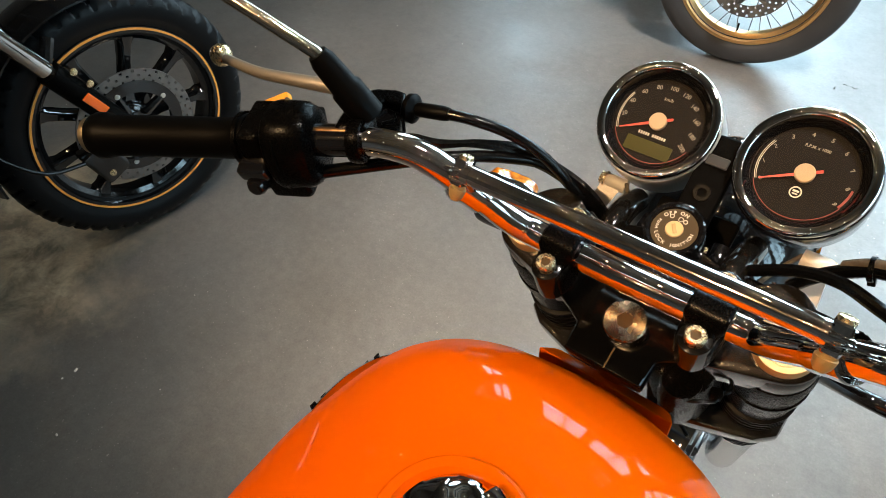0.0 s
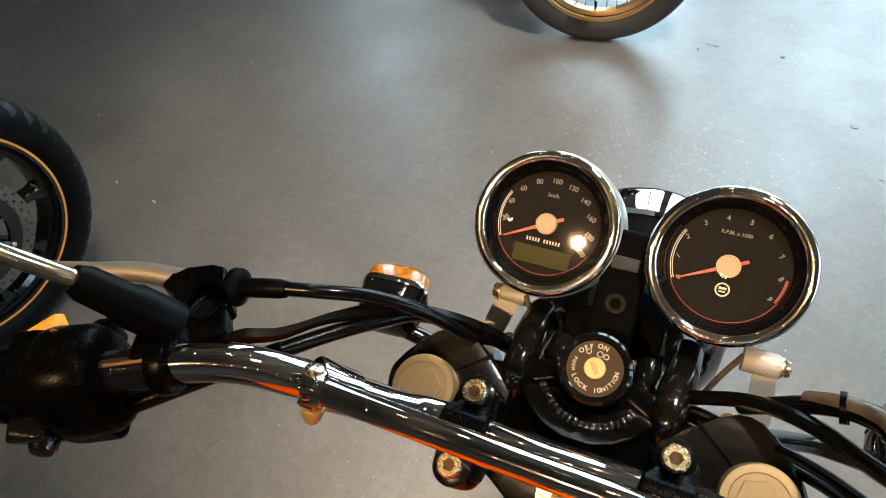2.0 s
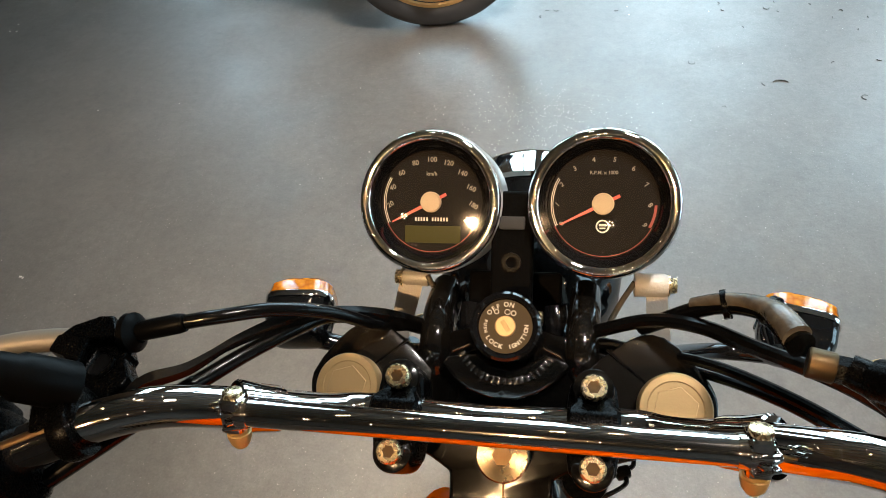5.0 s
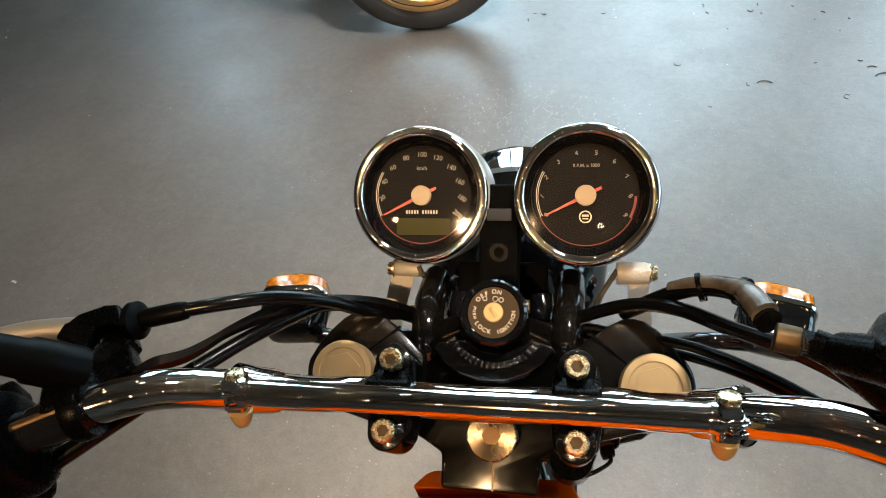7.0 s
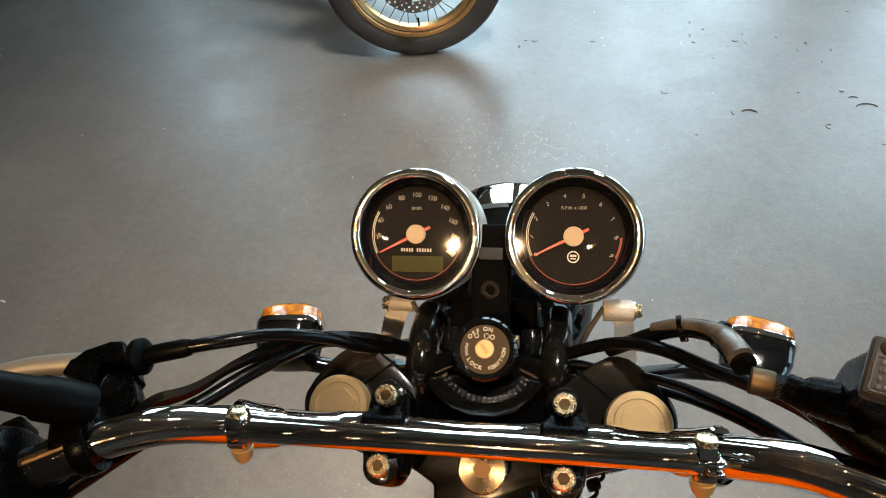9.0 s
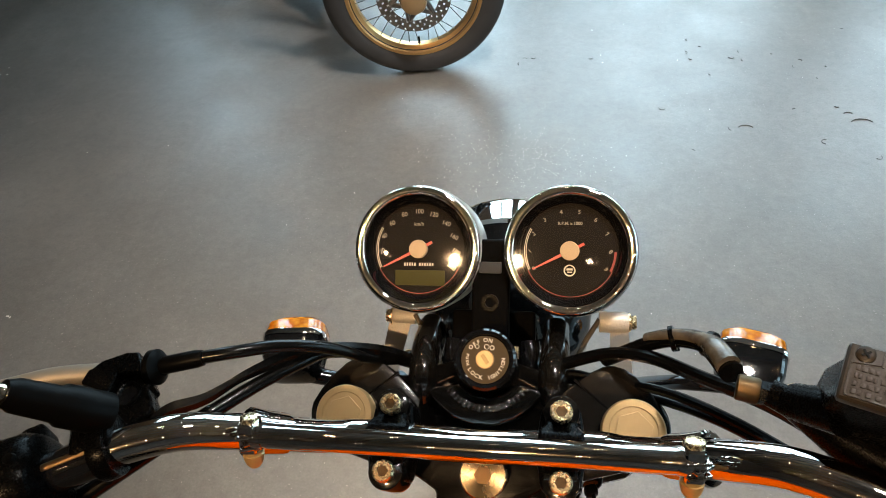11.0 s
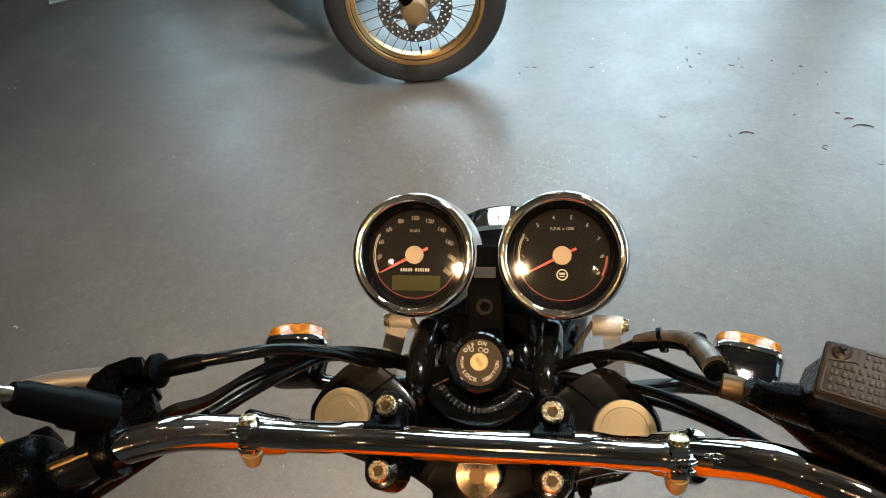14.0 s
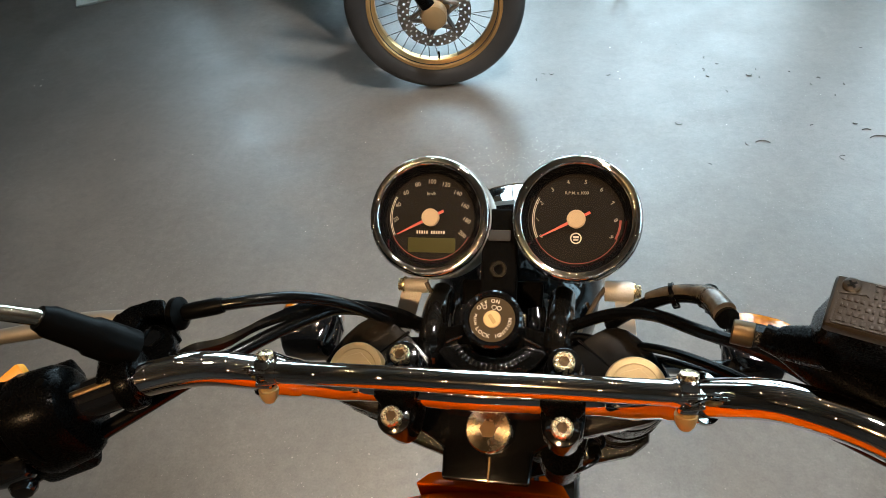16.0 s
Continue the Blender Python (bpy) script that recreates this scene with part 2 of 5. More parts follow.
def floor_material():
    """Sealed dark concrete: cloudy tone, scuffs, pale flecks and patches, and a low uneven gloss."""
    mat = bpy.data.materials.new("sealed_concrete_floor")
    mat.use_nodes = True
    nodes, links = mat.node_tree.nodes, mat.node_tree.links
    b = nodes["Principled BSDF"]
    co = nodes.new("ShaderNodeTexCoord")

    def noise_tex(scale, detail, rough=0.55, distort=0.0):
        n = nodes.new("ShaderNodeTexNoise")
        n.inputs["Scale"].default_value, n.inputs["Detail"].default_value = scale, detail
        n.inputs["Roughness"].default_value, n.inputs["Distortion"].default_value = rough, distort
        links.new(co.outputs["Object"], n.inputs["Vector"])
        return n

    def ramp_of(src, stops):
        r = nodes.new("ShaderNodeValToRGB")
        for n, (p, c) in enumerate(stops):
            e = r.color_ramp.elements[n] if n < 2 else r.color_ramp.elements.new(p)
            e.position, e.color = p, (c, c, c, 1) if isinstance(c, float) else (*c, 1)
        links.new(src, r.inputs["Fac"])
        return r

    def mixed(fac, a, c, kind="MIX"):
        m = nodes.new("ShaderNodeMix")
        m.data_type, m.blend_type = "RGBA", kind
        for k, v in ((0, fac), (6, a), (7, c)):
            if hasattr(v, "is_linked"):
                links.new(v, m.inputs[k])
            else:
                m.inputs[k].default_value = v
        return m.outputs[2]

    cloud = ramp_of(noise_tex(1.3, 6, 0.6, 0.4).outputs["Fac"], [(0.3, (0.060, 0.0568, 0.0525)), (0.7, (0.087, 0.083, 0.078))])
    fine = ramp_of(noise_tex(38, 6, 0.75).outputs["Fac"], [(0.32, 0.78), (0.7, 1.22)])
    grit = ramp_of(noise_tex(170, 4, 0.8).outputs["Fac"], [(0.34, 0.80), (0.68, 1.22)])
    blot = ramp_of(noise_tex(7, 8, 0.7, 0.8).outputs["Fac"], [(0.36, 0.88), (0.66, 1.12)])
    colour = mixed(1.0, mixed(1.0, cloud.outputs["Color"], fine.outputs["Color"], "MULTIPLY"), blot.outputs["Color"], "MULTIPLY")
    colour = mixed(1.0, colour, grit.outputs["Color"], "MULTIPLY")
    # small pale flecks
    fleck = ramp_of(noise_tex(130, 3, 0.6).outputs["Fac"], [(0.655, 0.0), (0.72, 1.0)])
    where = ramp_of(noise_tex(2.2, 3).outputs["Fac"], [(0.40, 0.0), (0.60, 0.75)])
    spot = mixed(1.0, fleck.outputs["Color"], where.outputs["Color"], "MULTIPLY")
    colour = mixed(spot, colour, (0.30, 0.29, 0.27, 1))
    # a pale brown veined patch beside the black motorcycle
    off = nodes.new("ShaderNodeVectorMath")
    off.operation = "DISTANCE"
    off.inputs[1].default_value = (-1.40, 0.17, 0.275)
    warp = nodes.new("ShaderNodeVectorMath")
    warp.operation = "ADD"
    wob = noise_tex(3.5, 5, 0.65)
    links.new(co.outputs["Object"], warp.inputs[0])
    sc = nodes.new("ShaderNodeVectorMath")
    sc.operation = "SCALE"
    sc.inputs["Scale"].default_value = 0.55
    links.new(wob.outputs["Color"], sc.inputs[0])
    links.new(sc.outputs[0], warp.inputs[1])
    links.new(warp.outputs[0], off.inputs[0])
    patch = ramp_of(off.outputs["Value"], [(0.26, 0.90), (0.50, 0.0)])
    vein = ramp_of(noise_tex(9, 8, 0.7, 0.35).outputs["Fac"], [(0.38, (0.10, 0.075, 0.05)), (0.66, (0.42, 0.33, 0.22))])
    colour = mixed(patch.outputs["Color"], colour, vein.outputs["Color"])
    links.new(colour, b.inputs["Base Color"])
    gloss = ramp_of(noise_tex(5, 6, 0.65).outputs["Fac"], [(0.3, 0.31), (0.7, 0.48)])
    links.new(gloss.outputs["Color"], b.inputs["Roughness"])
    b.inputs["Specular IOR Level"].default_value = 1.0
    bump = nodes.new("ShaderNodeBump")
    bump.inputs["Strength"].default_value, bump.inputs["Distance"].default_value = 0.16, 0.004
    links.new(noise_tex(70, 5, 0.7).outputs["Fac"], bump.inputs["Height"])
    links.new(bump.outputs["Normal"], b.inputs["Normal"])
    return mat


FLOOR = floor_material()


# ---- mesh helpers ----
def shape(bm, smooth=35.0):
    """Welds, faces outwards and smooths all edges that turn by less than so many degrees."""
    bmesh.ops.recalc_face_normals(bm, faces=bm.faces)
    for f in bm.faces:
        f.smooth = True
    for e in bm.edges:
        e.smooth = len(e.link_faces) == 2 and e.calc_face_angle(0) < radians(smooth)
    return bm


def mesh_of(name, bm, mat, smooth=35.0, facing=None):
    """A mesh from a bmesh; facing: the way an open sheet's front looks."""
    shape(bm, smooth)
    if facing is not None:
        bm.normal_update()
        if sum((f.normal * f.calc_area() for f in bm.faces), Vector()).dot(Vector(facing)) < 0:
            bmesh.ops.reverse_faces(bm, faces=bm.faces)
    me = bpy.data.meshes.new(name)
    bm.to_mesh(me)
    bm.free()
    me.materials.append(mat)
    return me


def part(name, bm, mat, parent, label="", m=None, smooth=35.0, facing=None):
    """One mesh object under a thing or a part. bm may be a bmesh or a mesh shared with others."""
    me = bm if isinstance(bm, bpy.types.Mesh) else mesh_of(name, bm, mat, smooth, facing)
    ob = new(name, me)
    ob.parent = parent
    if m is not None:
        ob.matrix_basis = m
    return tagged(ob, label)


def thing(name, label, category, m=None, group="", kind=""):
    ob = new(name)
    ob.empty_display_size = 0.05
    if m is not None:
        ob.matrix_basis = m
    return tagged(ob, label, category, group, kind)


def moved(bm, m):
    bmesh.ops.transform(bm, matrix=m, verts=bm.verts)
    return bm


def merged(*bms):
    """Several bmeshes as one."""
    out = bmesh.new()
    for b in bms:
        me = bpy.data.meshes.new("tmp")
        b.to_mesh(me)
        b.free()
        out.from_mesh(me)
        bpy.data.meshes.remove(me)
    return out


def grid_mesh(rows, closed_u=True, cap=True):
    """A skin over rows of points, each row a ring."""
    bm = bmesh.new()
    vs = [[bm.verts.new(p) for p in row] for row in rows]
    n = len(rows[0])
    for a, b in zip(vs, vs[1:]):
        for k in range(n if closed_u else n - 1):
            bm.faces.new((a[k], a[(k + 1) % n], b[(k + 1) % n], b[k]))
    if cap:
        for ring in (vs[0], vs[-1]):
            if len(ring) > 2:
                bm.faces.new(ring)
    return bm


def lathe(profile, seg=40, cap=True):
    """(radius, height) pairs turned round z."""
    rows = []
    for r, z in profile:
        rows.append([(max(r, 1e-5) * math.cos(2 * math.pi * k / seg), max(r, 1e-5) * math.sin(2 * math.pi * k / seg), z) for k in range(seg)])
    bm = grid_mesh(rows, True, cap)
    bmesh.ops.remove_doubles(bm, verts=bm.verts, dist=2e-5)
    return bm


def ring(profile, seg=48):
    """A closed (radius, height) outline turned round z."""
    rows = []
    for k in range(seg):
        a = 2 * math.pi * k / seg
        rows.append([(r * math.cos(a), r * math.sin(a), z) for r, z in profile])
    rows.append(rows[0])
    bm = grid_mesh(rows, True, False)
    bmesh.ops.remove_doubles(bm, verts=bm.verts, dist=1e-6)
    return bm


def spline(points, steps=8):
    """A smooth line through the points."""
    p = [Vector(q) for q in points]
    if len(p) == 2:
        return p
    ext = [2 * p[0] - p[1], *p, 2 * p[-1] - p[-2]]
    out = []
    for a, b, c, d in zip(ext, ext[1:], ext[2:], ext[3:]):
        for k in range(steps):
            t = k / steps
            out.append(0.5 * (2 * b + (c - a) * t + (2 * a - 5 * b + 4 * c - d) * t * t + (3 * b - a - 3 * c + d) * t ** 3))
    return out + [p[-1]]


def tube(points, radius, seg=14, steps=8, smooth_line=True):
    """A round bar along a line; radius may be a list with one value a point of the smooth line's ends."""
    line = spline(points, steps) if smooth_line else [Vector(q) for q in points]
    n = len(line)
    side = None
    rows = []
    for k, p in enumerate(line):
        ahead = (line[min(k + 1, n - 1)] - line[max(k - 1, 0)]).normalized()
        if side is None:
            side = ahead.orthogonal().normalized()
        side = (side - ahead * side.dot(ahead)).normalized()
        up = ahead.cross(side)
        if isinstance(radius, (list, tuple)):
            u = k / (n - 1) * (len(radius) - 1)
            i = min(int(u), len(radius) - 2)
            r = radius[i] + (radius[i + 1] - radius[i]) * (u - i)
        else:
            r = radius
        rows.append([p + r * (math.cos(2 * math.pi * j / seg) * side + math.sin(2 * math.pi * j / seg) * up) for j in range(seg)])
    return grid_mesh(rows)


def bevelled(bm, width, segments=2, angle=30):
    edges = [e for e in bm.edges if len(e.link_faces) == 2 and e.calc_face_angle(0) > radians(angle)]
    bmesh.ops.bevel(bm, geom=edges, offset=width, segments=segments, profile=0.6, affect="EDGES", clamp_overlap=True)
    return bm


def box(sx, sy, sz, bevel=0.0, m=None, segments=2):
    bm = bmesh.new()
    bmesh.ops.create_cube(bm, size=1, matrix=Matrix.Diagonal((sx, sy, sz, 1)))
    if bevel:
        bevelled(bm, bevel, segments)
    return moved(bm, m) if m is not None else bm


def prism(outline, z0, z1, bevel=0.0, segments=2):
    """A flat outline (x, y) raised from z0 to z1."""
    bm = bmesh.new()
    lo, hi = [bm.verts.new((x, y, z0)) for x, y in outline], [bm.verts.new((x, y, z1)) for x, y in outline]
    n = len(outline)
    bm.faces.new(lo[::-1])
    bm.faces.new(hi)
    for k in range(n):
        bm.faces.new((lo[k], lo[(k + 1) % n], hi[(k + 1) % n], hi[k]))
    bmesh.ops.recalc_face_normals(bm, faces=bm.faces)
    return bevelled(bm, bevel, segments, 20) if bevel else bm


def arc(cx, cy, r, a0, a1, n=10):
    return [(cx + r * math.cos(radians(a0 + (a1 - a0) * k / n)), cy + r * math.sin(radians(a0 + (a1 - a0) * k / n))) for k in range(n + 1)]


def band(r0, r1, a0, a1, z, n=40):
    """A flat arc between two radii."""
    inner, outer = arc(0, 0, r0, a0, a1, n), arc(0, 0, r1, a0, a1, n)
    bm = bmesh.new()
    a, b = [bm.verts.new((x, y, z)) for x, y in inner], [bm.verts.new((x, y, z)) for x, y in outer]
    for k in range(n):
        bm.faces.new((a[k], a[k + 1], b[k + 1], b[k]))
    return bm


def frame_of(origin, ahead, up=(0, 0, 1)):
    """A pose with z along ahead and y as near to up as can be."""
    z = Vector(ahead).normalized()
    x = Vector(up).cross(z).normalized()
    y = z.cross(x)
    return Matrix.Translation(origin) @ Matrix((x, y, z)).transposed().to_4x4()


def lettering(words, bold=0.0):
    """Flat lettering as one bmesh: rows of (text, size, pose); bold: how far the strokes are widened."""
    out = bmesh.new()
    for text, size, m in words:
        cu = bpy.data.curves.new("letters", "FONT")
        cu.body, cu.size, cu.align_x, cu.align_y, cu.offset = text, size, "CENTER", "CENTER", bold
        ob = new("letters", cu)
        me = bpy.data.meshes.new_from_object(ob)
        me.transform(m)
        out.from_mesh(me)
        bpy.data.objects.remove(ob)
        bpy.data.curves.remove(cu)
        bpy.data.meshes.remove(me)
    return out


def socket_bolt(r=0.0065, h=0.007):
    """A cap screw head with a hexagon socket, standing on z = 0."""
    outer = [[(q * math.cos(math.pi * k / 12), q * math.sin(math.pi * k / 12), z) for k in range(24)] for q, z in ((r, 0), (r, h * 0.82), (r * 0.86, h), (r * 0.60, h))]
    hexa = []
    for z in (h, h * 0.35):
        row = []
        for k in range(24):
            a = math.pi * k / 12
            q = r * 0.52 * math.cos(math.pi / 6) / math.cos((a % (math.pi / 3)) - math.pi / 6)
            row.append((q * math.cos(a), q * math.sin(a), z))
        hexa.append(row)
    return grid_mesh(outer + hexa)


def hex_bolt(r=0.006, h=0.005):
    pts = [(r * math.cos(math.pi * k / 3), r * math.sin(math.pi * k / 3)) for k in range(6)]
    return merged(prism(pts, 0.0012, h, r * 0.12), lathe([(r * 1.25, 0), (r * 1.25, 0.0012), (0, 0.0012)], 20))

# ---- the showroom ----
X0, X1, Y0, Y1, H = -6.5, 7.0, -6.5, 5.0, 5.3

tagged(new("floor", mesh_of("floor", box(X1 - X0, Y1 - Y0 + 1.2, 0.2, 0, pose((X0 + X1) / 2, (Y0 + Y1) / 2 + 0.4, -0.1)), FLOOR)), "sealed dark grey concrete showroom floor with scuffs and flecks", "floor", kind="structure")
tagged(new("ceiling", mesh_of("ceiling", box(X1 - X0, Y1 - Y0, 0.15, 0, pose((X0 + X1) / 2, (Y0 + Y1) / 2, H + 0.075)), CEILPAINT)), "dark brown showroom ceiling with downlights", "ceiling", kind="structure")
for name, sx, sy, x, y in (("wall_west", 0.2, Y1 - Y0 + 0.4, X0 - 0.1, (Y0 + Y1) / 2), ("wall_south", X1 - X0, 0.2, (X0 + X1) / 2, Y0 - 0.1)):
    tagged(new(name, mesh_of(name, box(sx, sy, H, 0, pose(x, y, H / 2)), DARKWALL)), "plain dark brown showroom wall", "wall", kind="structure")
# the north wall, with the glazed shop front in it
WZ0, WZ1 = 0.75, 4.6
BAYS = [(-3.50, -2.60), (-1.55, -0.12), (0.12, 1.85), (2.55, 3.95), (4.65, 5.65)]
piers = [(X0, BAYS[0][0])] + [(a[1], b[0]) for a, b in zip(BAYS, BAYS[1:])] + [(BAYS[-1][1], X1)]
tagged(new("wall_north", mesh_of("wall_north", merged(*[box(b - a, 0.2, WZ1 - WZ0, 0, pose((a + b) / 2, Y1 + 0.1, (WZ0 + WZ1) / 2)) for a, b in piers],
    box(X1 - X0, 0.2, H - WZ1, 0, pose((X0 + X1) / 2, Y1 + 0.1, (H + WZ1) / 2)), box(X1 - X0, 0.2, WZ0, 0, pose((X0 + X1) / 2, Y1 + 0.1, WZ0 / 2))), WALLPAINT)), "brown grey wall with piers between tall shop windows", "wall", kind="structure")
for n, (a, b) in enumerate(BAYS):
    win = tagged(new(f"window_{n + 1}"), "tall shop window with dark aluminium mullions", "window", kind="structure")
    for x in (a + 0.035, (a + b) / 2, b - 0.035):
        part("mullion", box(0.07, 0.1, WZ1 - WZ0, 0.006), MULLION, win, m=pose(x, Y1 + 0.1, (WZ0 + WZ1) / 2))
    for z in (WZ0 + 0.03, 1.75, 3.1, WZ1 - 0.03):
        part("transom", box(b - a - 0.16, 0.08, 0.06, 0.006), MULLION, win, m=pose((a + b) / 2, Y1 + 0.1, z))

# the east wall, with three bays of side windows
SIDE_BAYS = [(-1.5, -0.1), (0.4, 1.8), (2.3, 3.7)]
piers = [(Y0 - 0.2, SIDE_BAYS[0][0])] + [(a[1], b[0]) for a, b in zip(SIDE_BAYS, SIDE_BAYS[1:])] + [(SIDE_BAYS[-1][1], Y1 + 0.2)]
tagged(new("wall_east", mesh_of("wall_east", merged(*[box(0.2, b - a, WZ1 - WZ0, 0, pose(X1 + 0.1, (a + b) / 2, (WZ0 + WZ1) / 2)) for a, b in piers],
    box(0.2, Y1 - Y0 + 0.4, H - WZ1, 0, pose(X1 + 0.1, (Y0 + Y1) / 2, (H + WZ1) / 2)), box(0.2, Y1 - Y0 + 0.4, WZ0, 0, pose(X1 + 0.1, (Y0 + Y1) / 2, WZ0 / 2))), WALLPAINT)), "brown grey wall with piers between side windows", "wall", kind="structure")
for n, (a, b) in enumerate(SIDE_BAYS):
    win = tagged(new(f"window_{n + 6}"), "tall side window with dark aluminium mullions", "window", kind="structure")
    for y in (a + 0.035, (a + b) / 2, b - 0.035):
        part("mullion", box(0.1, 0.07, WZ1 - WZ0, 0.006), MULLION, win, m=pose(X1 + 0.1, y, (WZ0 + WZ1) / 2))
    for z in (WZ0 + 0.03, 1.75, 3.1, WZ1 - 0.03):
        part("transom", box(0.08, b - a - 0.16, 0.06, 0.006), MULLION, win, m=pose(X1 + 0.1, (a + b) / 2, z))

# unseen dark beams added under the ceiling to streak the chrome's reflections
beam_me = mesh_of("ceiling_beam", box(X1 - X0 - 0.02, 0.14, 0.20, 0.01), MULLION)
for k in range(9):
    beam = tagged(new("ceiling_beam", beam_me), "added unseen dark beam under the ceiling that streaks chrome reflections", "beam", kind="structure")
    beam.matrix_basis = pose((X0 + X1) / 2, -5.15 + 1.1 * k, H - 0.102)

# recessed warm downlights
dl = thing("downlight", "round recessed ceiling downlight with warm glow", "lamp", pose(0, 0, H), "ceiling downlights")
part("trim_ring", ring([(0.032, 0.0), (0.062, 0.0), (0.062, -0.012), (0.035, -0.016)], 32), MULLION, dl)
part("lens", lathe([(0.0, -0.006), (0.032, -0.006), (0.032, 0.0), (0, 0.0)], 32), LAMP, dl)
spots = [(-5.85 + 0.70 * i, -3.76) for i in range(18)]
spots += [(0.75 + 1.6 * i, -1.9) for i in range(4)] + [(-5.2, -1.9), (-3.6, -1.9)]
spots += [(-5.3 + 1.6 * i + 0.4 * j, 0.75 + 1.5 * j) for j in range(3) for i in range(8)]
for k, (x, y) in enumerate(spots):
    if k:
        copy_thing(dl, pose(x, y, H))
dl.matrix_basis = pose(*spots[0], H)


# ---- wheels ----
def torus_tyre(R, w, h, rim, seg=120, grooves=0, tread=0.0):
    """A tyre round the x axis: R outer radius, w width, h section height; grooves: slanted cuts in the tread."""
    prof = []
    for k in range(25):
        a = radians(-125 + 250 * k / 24)
        prof.append((R - h / 2 + (h / 2) * math.copysign(abs(math.cos(a)) ** 0.9, math.cos(a)), (w / 2) * math.copysign(abs(math.sin(a)) ** 0.8, math.sin(a))))
    prof += [(rim, w * 0.30), (rim, -w * 0.30)]
    rows = []
    for k in range(seg):
        ang = 2 * math.pi * k / seg
        row = []
        for r, x in prof:
            if grooves and r > R - h * 0.32:
                ph = (k / seg * grooves + abs(x) / w * 1.5) % 1.0
                if ph < 0.28 and abs(x) > w * 0.07:
                    r -= tread
            row.append((x, r * math.cos(ang), r * math.sin(ang)))
        rows.append(row)
    rows.append(rows[0])
    bm = grid_mesh(rows, True, False)
    bmesh.ops.remove_doubles(bm, verts=bm.verts, dist=1e-6)
    return bm


ABOUT_X = pose(0, 0, 0, 0, 90, 0)


def xring(profile, seg=96):
    return moved(ring([(r, x) for r, x in profile], seg), ABOUT_X)


def xlathe(profile, seg=48):
    return moved(lathe([(r, x) for r, x in profile], seg), ABOUT_X)


def brake_disc(r0, r1, holes, rings, thick=0.0045, hole_r=0.004):
    """A drilled disc round x: a flat ring with through holes, as sectors with the holes cut."""
    bm = bmesh.new()
    n = holes * 4
    rr = [r0] + [r0 + (r1 - r0) * (j + 0.5) / rings + d * hole_r for j in range(rings) for d in (-1, 1)] + [r1]
    def hole(i, j):
        return j % 2 == 1 and i % 4 == (2 * ((j // 2) % 2))
    for side in (-thick / 2, thick / 2):
        vs = [[bm.verts.new((side, r * math.cos(2 * math.pi * i / n), r * math.sin(2 * math.pi * i / n))) for r in rr] for i in range(n)]
        for i in range(n):
            for j in range(len(rr) - 1):
                if not hole(i, j):
                    bm.faces.new((vs[i][j], vs[i][j + 1], vs[(i + 1) % n][j + 1], vs[(i + 1) % n][j]))
    bound = [e for e in bm.edges if len(e.link_faces) == 1 and e.verts[0].co.x > 0]
    lo = {(round(v.co.y, 6), round(v.co.z, 6)): v for v in bm.verts if v.co.x < 0}
    for e in bound:
        a, b = e.verts
        c, d = lo[(round(b.co.y, 6), round(b.co.z, 6))], lo[(round(a.co.y, 6), round(a.co.z, 6))]
        bm.faces.new((a, b, c, d))
    return bm


def spoked_wheel(parent, name, m, R, rim_r, rim_mat, hub_mat, tyre_w=0.09, spokes=36, disc=True, label=""):
    tyre = part(name, torus_tyre(R, tyre_w, R - rim_r + 0.006, rim_r - 0.012), SKYTYRE if rim_mat is GOLD else TYRE, parent, label, m)
    part("rim", xring([(rim_r + 0.006, 0.034), (rim_r + 0.004, 0.038), (rim_r - 0.006, 0.036), (rim_r - 0.010, 0.026), (rim_r - 0.024, 0.014), (rim_r - 0.026, 0.0), (rim_r - 0.024, -0.014), (rim_r - 0.010, -0.026), (rim_r - 0.006, -0.036), (rim_r + 0.004, -0.038), (rim_r + 0.006, -0.034)]), rim_mat, tyre, "gold anodised wheel rim" if rim_mat is GOLD else "")
    part("hub", xlathe([(0.0, -0.06), (0.03, -0.06), (0.034, -0.052), (0.052, -0.045), (0.052, -0.035), (0.034, -0.025), (0.032, 0.025), (0.052, 0.035), (0.058, 0.042), (0.056, 0.058), (0.040, 0.066), (0.026, 0.07), (0.0, 0.07)]), hub_mat, tyre)
    for k in range(spokes):
        a = 2 * math.pi * k / spokes
        lean = (0.55 if k % 4 in (0, 1) else -0.55)
        sx = 0.042 if k % 2 else -0.042
        p0 = Vector((sx, 0.05 * math.cos(a + lean), 0.05 * math.sin(a + lean)))
        p1 = Vector((sx * 0.18, (rim_r - 0.024) * math.cos(a), (rim_r - 0.024) * math.sin(a)))
        part("spoke", tube([p0, p1], 0.0016, 6, smooth_line=False), DISCSTEEL, tyre)
    part("valve", tube([(0, 0, -rim_r + 0.024), (0, 0, -rim_r + 0.052)], [0.0045, 0.0035], 8, smooth_line=False), RUBBER, tyre)
    if disc:
        d = part("brake_disc", brake_disc(0.090, 0.132, 26, 3, hole_r=0.0036), DISCSTEEL, tyre, "drilled steel brake disc", pose(0.066, 0, 0))
        for k in range(6):
            a = 2 * math.pi * (k + 0.25) / 6
            part("disc_arm", merged(tube([(0.066, 0.090 * math.cos(a), 0.090 * math.sin(a)), (0.064, 0.045 * math.cos(a + 0.45), 0.055 * math.sin(a + 0.45))], [0.010, 0.008], 8, smooth_line=False),
                 tube([(0.066, 0.090 * math.cos(a), 0.090 * math.sin(a)), (0.064, 0.045 * math.cos(a - 0.45), 0.055 * math.sin(a - 0.45))], [0.010, 0.008], 8, smooth_line=False)), DISCSTEEL, tyre)
